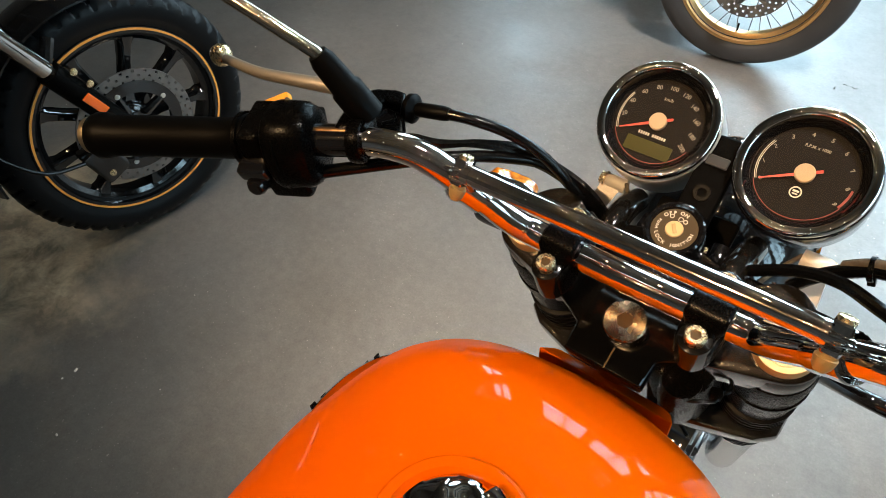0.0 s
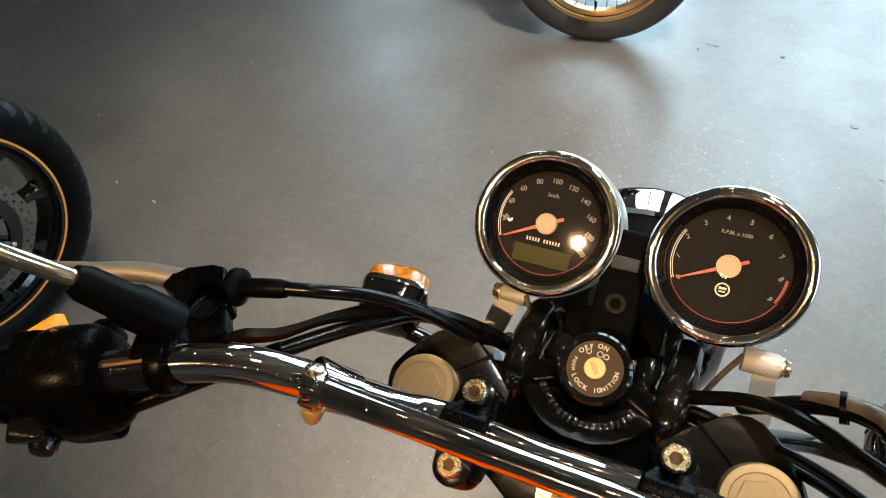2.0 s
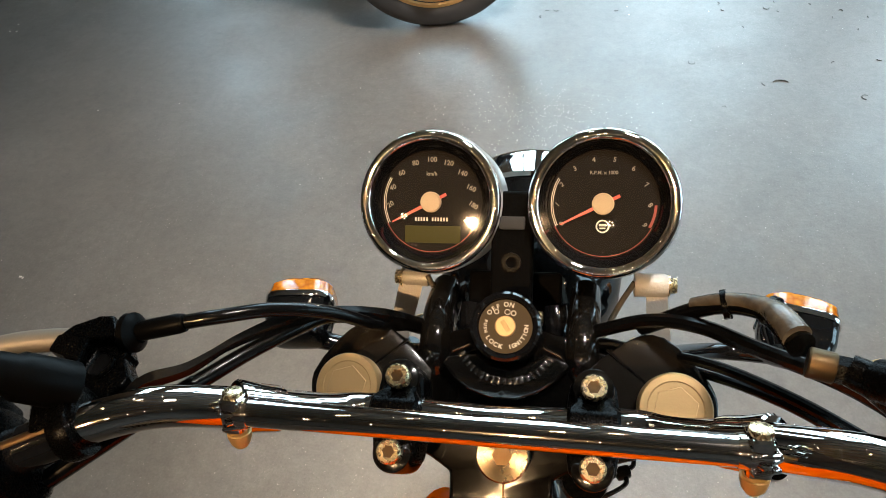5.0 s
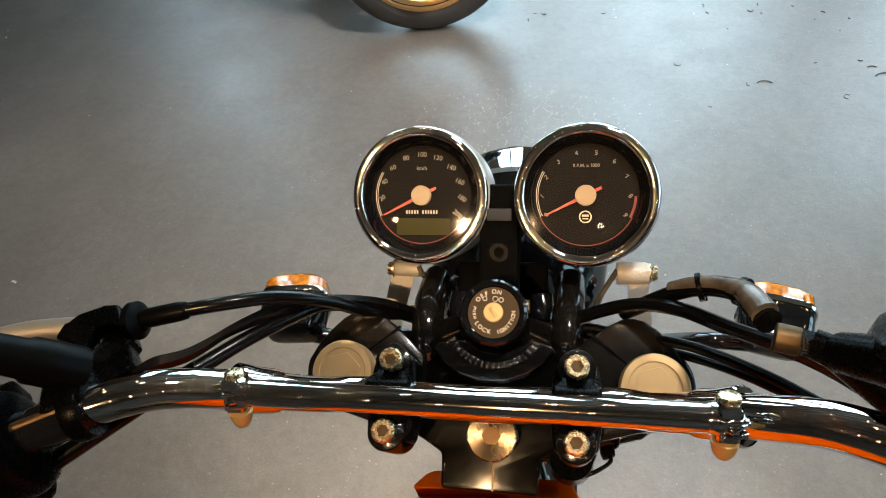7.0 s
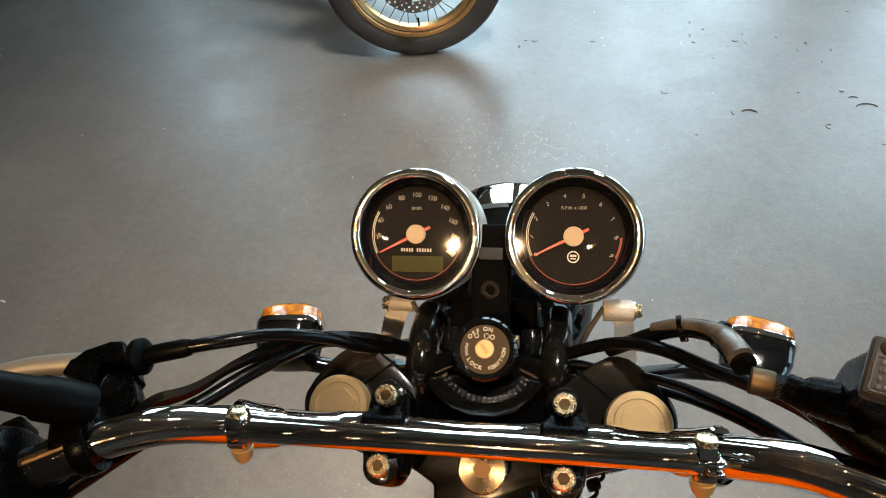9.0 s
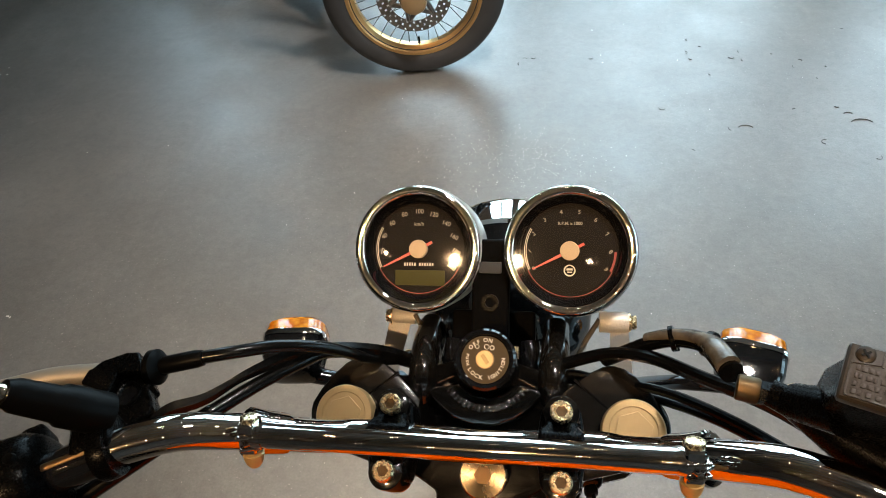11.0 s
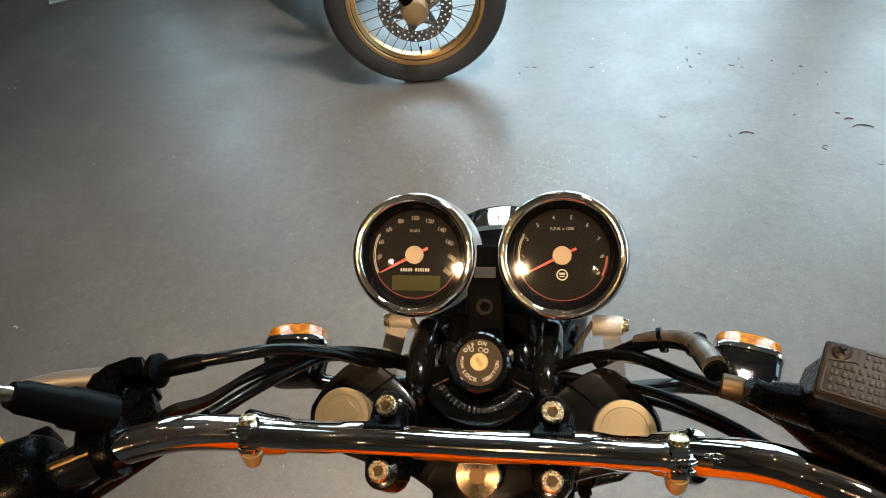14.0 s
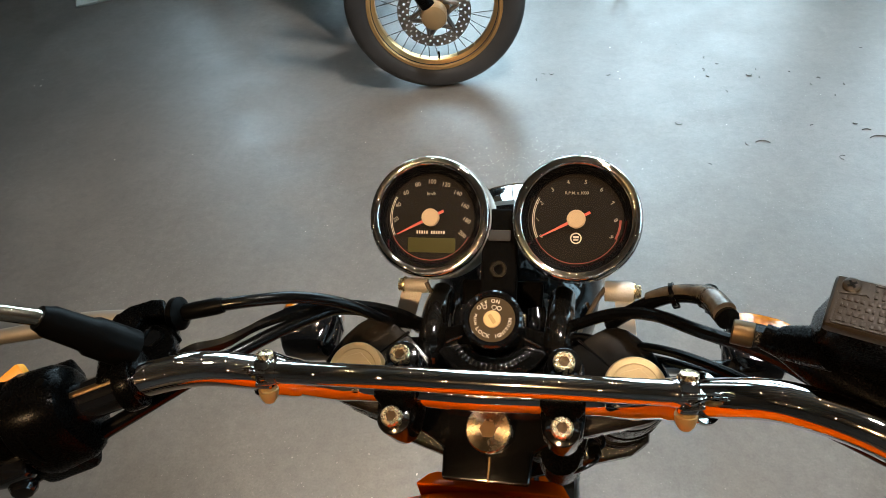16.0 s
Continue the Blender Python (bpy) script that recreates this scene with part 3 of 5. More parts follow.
    return tyre


def alloy_wheel(parent, m, R, stripe_r, label=""):
    tyre = part("front_wheel", torus_tyre(R, 0.105, R - stripe_r + 0.004, stripe_r - 0.02, 400, 44, 0.007), TYRE, parent, label, m)
    part("rim", xring([(stripe_r + 0.008, 0.040), (stripe_r + 0.005, 0.045), (stripe_r - 0.010, 0.044), (stripe_r - 0.014, 0.030), (stripe_r - 0.032, 0.020), (stripe_r - 0.034, 0.0), (stripe_r - 0.032, -0.020), (stripe_r - 0.014, -0.030), (stripe_r - 0.010, -0.044), (stripe_r + 0.005, -0.045), (stripe_r + 0.008, -0.040)]), GLOSSBLACK, tyre)
    part("rim_stripe", xring([(stripe_r + 0.0027, 0.0462), (stripe_r - 0.0027, 0.0462), (stripe_r - 0.0027, 0.0445), (stripe_r + 0.0027, 0.0445)]), TANGERINE, tyre, "orange painted pinstripe round the rim")
    for k in range(9):
        a = 2 * math.pi * (k + 0.74) / 9
        c, s = math.cos(a), math.sin(a)
        rows = []
        for r, half, x0, x1 in ((0.045, 0.024, -0.02, 0.030), (0.085, 0.013, -0.015, 0.024), (0.15, 0.0115, -0.014, 0.020), (stripe_r - 0.05, 0.014, -0.014, 0.020), (stripe_r - 0.028, 0.024, -0.016, 0.024)):
            q = []
            for u, x in ((-1, x0), (-1, x1 * 0.6), (-0.6, x1), (0.6, x1), (1, x1 * 0.6), (1, x0)):
                q.append((x, r * c - u * half * s, r * s + u * half * c))
            rows.append(q)
        part("wheel_spoke", grid_mesh(rows), GLOSSBLACK, tyre)
    part("hub", xlathe([(0.016, -0.05), (0.045, -0.05), (0.055, -0.02), (0.055, 0.03), (0.045, 0.045), (0.030, 0.052), (0.016, 0.052)]), GLOSSBLACK, tyre)
    part("brake_disc", brake_disc(0.118, 0.152, 30, 3, hole_r=0.003), DISCSTEEL, tyre, "drilled steel brake disc", pose(0.060, 0, 0))
    part("disc_carrier", xring([(0.122, 0.057), (0.122, 0.063), (0.092, 0.066), (0.092, 0.054)], 60), GLOSSBLACK, tyre)
    for k in range(5):
        a = 2 * math.pi * (k + 0.4) / 5
        part("carrier_arm", tube([(0.060, 0.098 * math.cos(a), 0.098 * math.sin(a)), (0.050, 0.040 * math.cos(a), 0.040 * math.sin(a))], [0.009, 0.013], 8, smooth_line=False), GLOSSBLACK, tyre)
        part("disc_bolt", hex_bolt(0.0055, 0.004), ALU, tyre, m=Matrix.Translation((0.066, 0.100 * math.cos(a), 0.100 * math.sin(a))) @ ABOUT_X)
    part("valve", tube([(0.01, 0.03, -stripe_r + 0.034), (0.02, 0.03, -stripe_r + 0.066)], [0.006, 0.004], 8, smooth_line=False), RUBBER, tyre)
    return tyre


# ---- rest of a motorcycle, shared by all three ----
def superellipse(w, z0, z1, y, n=28, ex=0.62, ey=0.75):
    """A ring in the plane y: half-width w, from z0 to z1."""
    zc, h = (z0 + z1) / 2, (z1 - z0) / 2
    out = []
    for k in range(n):
        a = 2 * math.pi * k / n
        c, s = math.cos(a), math.sin(a)
        out.append((w * math.copysign(abs(c) ** ex, c), y, zc + h * math.copysign(abs(s) ** ey, s)))
    return out


def loft(stations, n=28, ex=0.62, ey=0.75):
    return grid_mesh([superellipse(w, z0, z1, y, n, ex, ey) for y, w, z0, z1 in stations])


def running_gear(bike, rear_y, rear_r, tank_mat=None, tank_z=0.86, seat_z=0.80):
    """Frame, engine, seat and rear wheel behind the steering head."""
    part("frame_spine", tube([(0, -0.02, 0.80), (0, -0.2, 0.80), (0, -0.55, 0.74), (0, -0.95, 0.74)], 0.022, 12), GLOSSBLACK, bike)
    for s in (-1, 1):
        part("frame_tube", tube([(s * 0.03, 0.0, 0.78), (s * 0.10, -0.10, 0.50), (s * 0.12, -0.22, 0.26), (s * 0.13, -0.55, 0.26), (s * 0.14, -0.68, 0.42), (s * 0.12, -0.70, 0.72)], 0.015, 10), GLOSSBLACK, bike)
        part("swingarm", tube([(s * 0.11, -0.66, 0.40), (s * 0.12, rear_y, rear_r)], 0.02, 10, smooth_line=False), GLOSSBLACK, bike)
        part("shock_absorber", tube([(s * 0.13, rear_y + 0.04, rear_r + 0.03), (s * 0.12, rear_y + 0.14, 0.72)], [0.026, 0.026], 12, smooth_line=False), GLOSSBLACK, bike)
        part("exhaust", tube([(s * 0.09, -0.17, 0.52), (s * 0.12, -0.08, 0.40), (s * 0.14, -0.16, 0.25), (s * 0.17, -0.5, 0.22), (s * 0.19, -0.75, 0.25), (s * 0.20, -1.25, 0.33)], [0.019, 0.019, 0.02, 0.024, 0.042, 0.036], 14), CHROME if tank_mat is ORANGE else SATBLACK, bike)
    part("crankcase", bevelled(box(0.34, 0.44, 0.24, 0, pose(0, -0.42, 0.36)), 0.05, 3), CASTBLACK, bike)
    eng = part("cylinder_block", bevelled(box(0.26, 0.16, 0.16, 0, pose(0, -0.30, 0.52, 12)), 0.02, 2), CASTBLACK, bike)
    for k in range(6):
        part("cooling_fin", box(0.30, 0.20, 0.006, 0.002, pose(0, -0.30, 0.46 + 0.024 * k, 12)), ALU, eng)
    part("cylinder_head", bevelled(box(0.30, 0.17, 0.09, 0, pose(0, -0.28, 0.645, 12)), 0.03, 3), ALU, bike)
    part("seat", loft([(-0.40, 0.08, seat_z - 0.04, seat_z + 0.02), (-0.50, 0.13, seat_z - 0.06, seat_z + 0.03), (-0.75, 0.14, seat_z - 0.05, seat_z + 0.02), (-1.0, 0.12, seat_z - 0.03, seat_z + 0.06), (-1.10, 0.07, seat_z, seat_z + 0.05)]), SEATVINYL, bike)
    part("rear_fender", moved(grid_mesh([[(x, (rear_r + 0.05 - abs(x) * 0.2) * math.cos(radians(a)), (rear_r + 0.05 - abs(x) * 0.2) * math.sin(radians(a))) for x in (-0.08, -0.05, 0, 0.05, 0.08)] + [(x, (rear_r + 0.044 - abs(x) * 0.2) * math.cos(radians(a)), (rear_r + 0.044 - abs(x) * 0.2) * math.sin(radians(a))) for x in (0.08, 0.05, 0, -0.05, -0.08)] for a in range(40, 200, 8)]), pose(0, rear_y, rear_r)), GLOSSBLACK, bike)
    part("side_stand", tube([(-0.12, -0.52, 0.26), (-0.20, -0.50, 0.06), (-0.25, -0.49, 0.012)], [0.011, 0.009, 0.012], 10), GLOSSBLACK, bike)


# ---- the orange motorcycle ----
LEAN_DEG = -3.0
BIKE = pose(0.0535, 0, 0, 0, LEAN_DEG, 0)
bike = thing("motorcycle", "burnt orange roadster motorcycle with chrome handlebar and twin gauges", "motorcycle", BIKE)


def loc(x, y, z):
    """A place of the room in the leaning motorcycle's own axes."""
    return BIKE.inverted() @ Vector((x, y, z))


RAKE = Vector((0, -math.sin(radians(25)), math.cos(radians(25))))
STEM = Vector((0.0, 0.022, 0.938))
YOKE = frame_of(STEM, RAKE, (0, 1, 0))          # z along the steering axis, y ahead, x to the right


def yoke(x, y, z=0.0):
    return YOKE @ Vector((x, y, z))


# handlebar with brace
half_bar = [(0.075, 0.0282, 0.990), (0.098, 0.0209, 1.0007), (0.121, 0.0100, 1.0233), (0.143, -0.0002, 1.0438), (0.168, -0.0093, 1.0576), (0.198, -0.0231, 1.0627), (0.226, -0.0374, 1.0602), (0.290, -0.0689, 1.0552), (0.415, -0.128, 1.046)]
BAR_TILT = 0.0156            # the bar sits a little higher on the right
BAR_SLOPE = Matrix(((1, 0, 0, 0), (0, 1, 0, 0), (BAR_TILT, 0, 1, 0), (0, 0, 0, 1)))
bar_line = [(-x, y, z) for x, y, z in half_bar[::-1]] + [(0, 0.0235, 0.9935)] + half_bar
bar = part("handlebar", moved(tube(bar_line, 0.0111, 20, 6), BAR_SLOPE), CHROME, bike, "chrome plated braced handlebar")


def brace(x, dy=0.0, dz=0.0):
    """A place on the cross brace."""
    return Vector((x, -0.009 - 0.0064 * x + dy, 1.0592 + 0.027 * x + dz))


part("brace_bar", tube([brace(-0.1165), brace(0.1165)], 0.0070, 28, smooth_line=False), CHROME, bar, "chrome cross brace")
BOLT_WAY = Vector((0, 0.50, 0.866))
for s in (-1, 1):
    on_bar = BAR_SLOPE @ Vector((s * 0.124, 0.0085, 1.0265))
    run = (BAR_SLOPE @ Vector((s * 0.143, -0.0002, 1.0438)) - BAR_SLOPE @ Vector((s * 0.1, 0.0200, 1.0025))).normalized()
    end = brace(s * 0.1215)
    f = frame_of(on_bar, run, (0, -0.5, 0.85))
    # a polished sleeve flared towards the grip, a rough block on the brace, and the bolt that closes both
    clamp = part("brace_clamp", merged(
        moved(ring([(0.0112, -0.009), (0.0126, -0.0095), (0.0132, -0.006), (0.0136, 0.004), (0.0150, 0.0135), (0.0152, 0.0160), (0.0142, 0.0172), (0.0112, 0.0172)], 44), f),
        tube([on_bar, on_bar.lerp(end, 0.35), on_bar.lerp(end, 0.7), end], [0.0100, 0.0066, 0.0060, 0.0066], 20)), CHROME, bar, "polished chrome brace clamp")
    part("clamp_block", merged(moved(bevelled(box(0.0108, 0.0135, 0.0200, 0), 0.0030, 3), frame_of(end, BOLT_WAY, (0, 0.8, -0.6))),
        tube([brace(s * 0.1250), brace(s * 0.1180), brace(s * 0.1130)], [0.0066, 0.0082, 0.0074], 24, smooth_line=False)), CHROME, clamp)
    for dz, turn in ((0.0028, 12), (-0.0012, 40), (-0.0050, 20)):
        part("clamp_rib", moved(bevelled(box(0.0128, 0.0160, 0.0024, 0), 0.0010, 2), frame_of(end + BOLT_WAY * dz, BOLT_WAY, (0, 0.8, -0.6)) @ pose(0, 0, 0, 0, 0, turn)), CASTCHROME, clamp, "rough plated ridge")
    part("clamp_nut", lathe([(0.0, -0.0115), (0.0032, -0.0108), (0.0050, -0.0082), (0.0060, -0.0045), (0.0062, -0.0022), (0.0054, -0.0018), (0.0054, 0.0), (0.0, 0.0)], 28), BRASS, clamp, "dull brass domed nut", m=frame_of(end - BOLT_WAY * 0.0098, BOLT_WAY))
    part("clamp_bolt", lathe([(0.0, 0.0028), (0.0040, 0.0028), (0.0050, 0.0022), (0.0052, 0.0), (0.0, 0.0)], 28), BOLT, clamp, m=frame_of(end + BOLT_WAY * 0.0098, BOLT_WAY))

# bar clamps on the yoke
CLAMP_N = Vector((0, -0.33, 0.944))
bolt_me = mesh_of("bolt", socket_bolt(0.0072, 0.0075), BOLT)
for s in (-1, 1):
    f = frame_of(BAR_SLOPE @ Vector((s * 0.056, 0.0250, 0.9940)), CLAMP_N, (0, 0.944, 0.33))
    out = [(-0.0125, -0.026), (0.0125, -0.026), (0.0145, -0.012), (0.0145, 0.012), (0.0125, 0.026), (-0.0125, 0.026), (-0.0145, 0.012), (-0.0145, -0.012)]
    lower = part("bar_clamp", moved(prism(out, -0.030, 0.0, 0.004, 3), f), SATBLACK, bike)
    rows = []
    for k in range(13):
        v = -1 + 2 * k / 12
        y = v * 0.027
        z = max(0.0050, math.sqrt(max(0, 0.0150 ** 2 - y * y)))
        w = 0.0142 if abs(v) < 0.42 else 0.0104 if abs(v) < 0.75 else 0.0104 * math.sqrt(max(0.15, 1 - ((abs(v) - 0.75) / 0.27) ** 2))
        rows.append([f @ Vector(p) for p in ((-w, y, 0.0006), (-w, y, z - 0.002), (-w + 0.002, y, z), (w - 0.002, y, z), (w, y, z - 0.002), (w, y, 0.0006))])
    part("clamp_cap", grid_mesh(rows), SATBLACK, lower)
    for v in (-1, 1):
        part("bolt", bolt_me, None, lower, m=f @ Matrix.Translation((0, v * 0.0213, 0.0052)))
        # a dark plug stands for the shade inside the bolt's socket
        part("bolt_socket", moved(prism([(0.0038 * math.cos(math.pi * k / 3), 0.0038 * math.sin(math.pi * k / 3)) for k in range(6)], 0.0020, 0.0058), f @ Matrix.Translation((0, v * 0.0213, 0.0052))), TARNISH, lower)
        part("bolt_boss", moved(lathe([(0.0115, -0.030), (0.0115, 0.0036), (0.0112, 0.0046), (0.0100, 0.0054), (0.0, 0.0054)], 56), f @ Matrix.Translation((0, v * 0.0213, 0.0))), CASTBLACK, lower)

# top yoke: a black casting with two ears round the fork tops
half = [(0.0325, -0.031), (0.0335, -0.008), (0.047, 0.000), (0.060, 0.006), (0.080, 0.010), (0.104, 0.016), (0.124, 0.030), (0.126, 0.052), (0.110, 0.066), (0.080, 0.074), (0.050, 0.076), (0.040, 0.084), (0.026, 0.088)]
outline = half + [(-x, y) for x, y in half[::-1]]
top = part("top_yoke", moved(prism(outline, -0.036, -0.011, 0.003, 3), YOKE), YOKEPLATE, bike, "black cast top yoke")


def domed(outline, z0, z1, rise):
    """A flat-sided casting with a softly rounded top."""
    cx, cy = sum(q[0] for q in outline) / len(outline), sum(q[1] for q in outline) / len(outline)
    rows = []
    for k, z in ((0.97, z0), (1.0, z1 - 0.0022), (0.985, z1 - 0.0007), (0.955, z1), (0.75, z1 + rise * 0.6), (0.45, z1 + rise), (0.10, z1 + rise * 1.1)):
        rows.append([(cx + (x - cx) * k, cy + (y - cy) * k, z) for x, y in outline])
    return grid_mesh(rows)


for s in (-1, 1):
    cx = 0.002 + s * 0.1025
    right = [(0.050, 0.010), (0.064, 0.004), (0.084, 0.010)] + arc(0.104, 0.044, 0.0275, -75, 12, 8) + [(0.1255, 0.060), (0.116, 0.0725), (0.108, 0.0805), (0.100, 0.0855), (0.093, 0.0870), (0.086, 0.0862), (0.077, 0.0815), (0.062, 0.0705), (0.047, 0.056)]
    ear = [(s * x, y) for x, y in right]
    part("yoke_ear", moved(domed(ear if s > 0 else ear[::-1], -0.042, 0.003, 0.0016), YOKE), YOKECAST, top)
    part("ear_groove", moved(box(0.036, 0.0014, 0.0034, 0, pose(s * 0.0790, 0.0640, 0.0032, 0, 0, s * -40)), YOKE), RUBBER, top)
    cap = part("fork_cap", moved(lathe([(0.0, 0.0), (0.0216, 0.0), (0.0216, 0.0112), (0.0206, 0.0128), (0.0165, 0.0130), (0.0158, 0.0125), (0.0, 0.0125)], 44), YOKE @ pose(cx, 0.0415, 0.0045)), CAPALU, bike, "brushed pale gold fork cap")
    hexa = [(0.0135 * math.cos(math.pi * k / 3 + 0.3), 0.0135 * math.sin(math.pi * k / 3 + 0.3)) for k in range(6)]
    part("cap_hexagon", moved(prism(hexa, 0.0120, 0.0139, 0.0002, 1), YOKE @ pose(cx, 0.0415, 0.0045)), CAPALU, cap)
    part("yoke_column", moved(tube([(s * 0.050, 0.050, -0.032), (s * 0.050, 0.064, -0.016), (s * 0.050, 0.082, -0.015), (s * 0.051, 0.102, -0.026), (s * 0.052, 0.122, -0.048)], [0.0100, 0.0112, 0.0114, 0.0112, 0.0105], 28), YOKE), CASTBLACK, top)

# steering stem nut on the tongue of the yoke
NUT = YOKE @ pose(0.0025, 0.006, 0.0075)
nut = part("stem_nut", lathe([(0.0, -0.020), (0.0166, -0.020), (0.0166, 0.0), (0.0156, 0.0012), (0.0, 0.0012)], 48), TURNED, bike, "turned steel steering stem nut", NUT)
# a dark hexagon laid on the nut in place of a shaded recess
part("hex_socket", prism([(0.0064 * math.cos(math.pi * k / 3), 0.0064 * math.sin(math.pi * k / 3)) for k in range(6)], 0.0005, 0.0015), TARNISH, nut)
part("yoke_slot", moved(box(0.0012, 0.018, 0.0010, 0, pose(0.0025, -0.0215, -0.0109)), YOKE), TARNISH, top)
part("headstock_gusset", moved(prism([(-0.030, -0.008), (0.070, -0.010), (0.078, 0.024), (-0.044, 0.024)], -0.17, -0.034, 0.004, 2), YOKE), SATBLACK, bike)
part("lock_boss", moved(tube([(0.054, -0.006, -0.030), (0.054, -0.010, -0.060), (0.052, -0.012, -0.13)], [0.015, 0.017, 0.016], 20, smooth_line=False), YOKE), SATBLACK, bike)

# ignition switch in a raised collar
IG = YOKE @ pose(0.001, 0.0860, 0.0) @ Matrix.Scale(0.94, 4)
crescent = [(-0.018, 0.069), (-0.0385, 0.066), (-0.0415, 0.0615), (-0.033, 0.052), (-0.022, 0.0445), (-0.008, 0.0405), (0.008, 0.0405), (0.022, 0.0455), (0.034, 0.054), (0.0425, 0.0635), (0.040, 0.067), (0.0265, 0.071), (0.014, 0.063), (0.004, 0.060), (-0.008, 0.0625)]
part("ignition_collar", moved(prism(crescent, -0.030, 0.0015, 0.0022, 3), YOKE), CASTBLACK, top, "black cast collar with raised writing")
collar = top.children[-1]
rng = random.Random(2)
for k in range(19):
    a = radians(212 + 6.4 * k)
    w = rng.uniform(0.0016, 0.0028)
    part("raised_mark", bevelled(box(w, rng.uniform(0.0040, 0.0052), 0.0016, 0, IG @ pose(0.0365 * math.cos(a), 0.0365 * math.sin(a), 0.0018 / 0.94, 0, 0, math.degrees(a) + 90 + rng.uniform(-6, 6))), 0.0006, 2), HAMMERED, collar)
for a in (205, 335):
    part("collar_edge", moved(tube([(0.0285 * math.cos(radians(a)), 0.0285 * math.sin(radians(a)), 0.0016), (0.0425 * math.cos(radians(a)), 0.0425 * math.sin(radians(a)), 0.0016)], 0.0010, 10, smooth_line=False), IG), YOKECAST, collar)
ign = part("ignition_switch", moved(lathe([(0.0, -0.03), (0.0240, -0.03), (0.0248, 0.012), (0.0240, 0.0165), (0.0222, 0.018), (0.0196, 0.0165), (0.0190, 0.0145), (0.0, 0.0145)], 48), IG), GLOSSBLACK, bike, "black ignition lock with key slot")
part("ignition_face", moved(lathe([(0.0, 0.0148), (0.0185, 0.0148), (0.0188, 0.0138), (0.0, 0.0138)], 44), IG), IGNFACE, ign)
part("lock_barrel", moved(lathe([(0.0, 0.0162), (0.0066, 0.0162), (0.0072, 0.0155), (0.0072, 0.0146), (0.0, 0.0146)], 30), IG), CAPALU, ign)
part("key_slot", moved(box(0.0032, 0.0085, 0.0008, 0.0003, pose(0, 0, 0.0165, 0, 0, 35)), IG), BRASS, ign)


def round_text(text, r, mid, size, step, inward):
    """Letters along a circle about the angle mid; inward: their feet point to the middle."""
    rows = []
    n = len(text)
    for k, ch in enumerate(text):
        a = mid + (k - (n - 1) / 2) * (-step if inward else step)
        turn = a - 90 if inward else a + 90
        rows.append((ch, size, pose(r * math.cos(radians(a)), r * math.sin(radians(a)), 0, 0, 0, turn)))
    return rows


words = round_text("OFF", 0.0145, 127, 0.0044, 14, True) + round_text("ON", 0.0150, 83, 0.0044, 15, True) + round_text("PUSH", 0.0140, 182, 0.0030, 10, False) + round_text("LOCK", 0.0142, 237, 0.0043, 14.5, False) + round_text("IGNITION", 0.0145, 323, 0.0040, 10.8, False)
part("lock_lettering", moved(lettering(words, 0.00012), IG @ pose(0, 0, 0.0151)), PRINT, ign, "cream lettering round the lock")
part("lock_icons", moved(merged(ring([(0.0016, 0), (0.0021, 0), (0.0021, 0.0002), (0.0016, 0.0002)], 16), moved(ring([(0.0013, 0), (0.0018, 0), (0.0018, 0.0002), (0.0013, 0.0002)], 14), pose(-0.0075, 0, 0)), moved(ring([(0.0013, 0), (0.0020, 0), (0.0020, 0.0002), (0.0013, 0.0002)], 10), pose(0.0042, -0.0006, 0))), IG @ pose(0.0010, 0.0098, 0.0151)), PRINT, ign)

# bracket between yoke and gauges
GN = Vector((0, -math.sin(radians(42)), math.cos(radians(42))))
gb = part("gauge_bracket", bevelled(box(0.070, 0.050, 0.012, 0, Matrix.Translation((0, 0.146, 0.936)) @ pose(0, 0, 0, 34, 0, 0)), 0.004, 3), DEADBLACK, bike, "satin black gauge bracket")
part("bracket_spine", bevelled(box(0.030, 0.086, 0.014, 0, Matrix.Translation((0, 0.160, 0.982)) @ pose(0, 0, 0, 40, 0, 0)), 0.004, 3), DEADBLACK, gb)
for s in (-1, 1):
    part("bracket_leg", tube([(s * 0.030, 0.140, 0.944), (s * 0.032, 0.124, 0.936), (s * 0.034, 0.108, 0.915)], [0.009, 0.010, 0.009], 14), GLOSSBLACK, gb)
part("bracket_grommet", moved(ring([(0.0040, 0), (0.0068, 0.0), (0.0068, 0.002), (0.0040, 0.002)], 20), frame_of((0.0, 0.150, 0.9825), GN)), RUBBER, gb)
part("bracket_clip", bevelled(box(0.018, 0.009, 0.005, 0, Matrix.Translation((0, 0.171, 1.0005)) @ pose(0, 0, 0, 42, 0, 0)), 0.0015), PALECLIP, gb)
for s in (-1, 1):
    part("bracket_screw", hex_bolt(0.0042, 0.004), BOLT, gb, m=frame_of((s * 0.020, 0.134, 0.937), (0, -0.5, 0.85)))


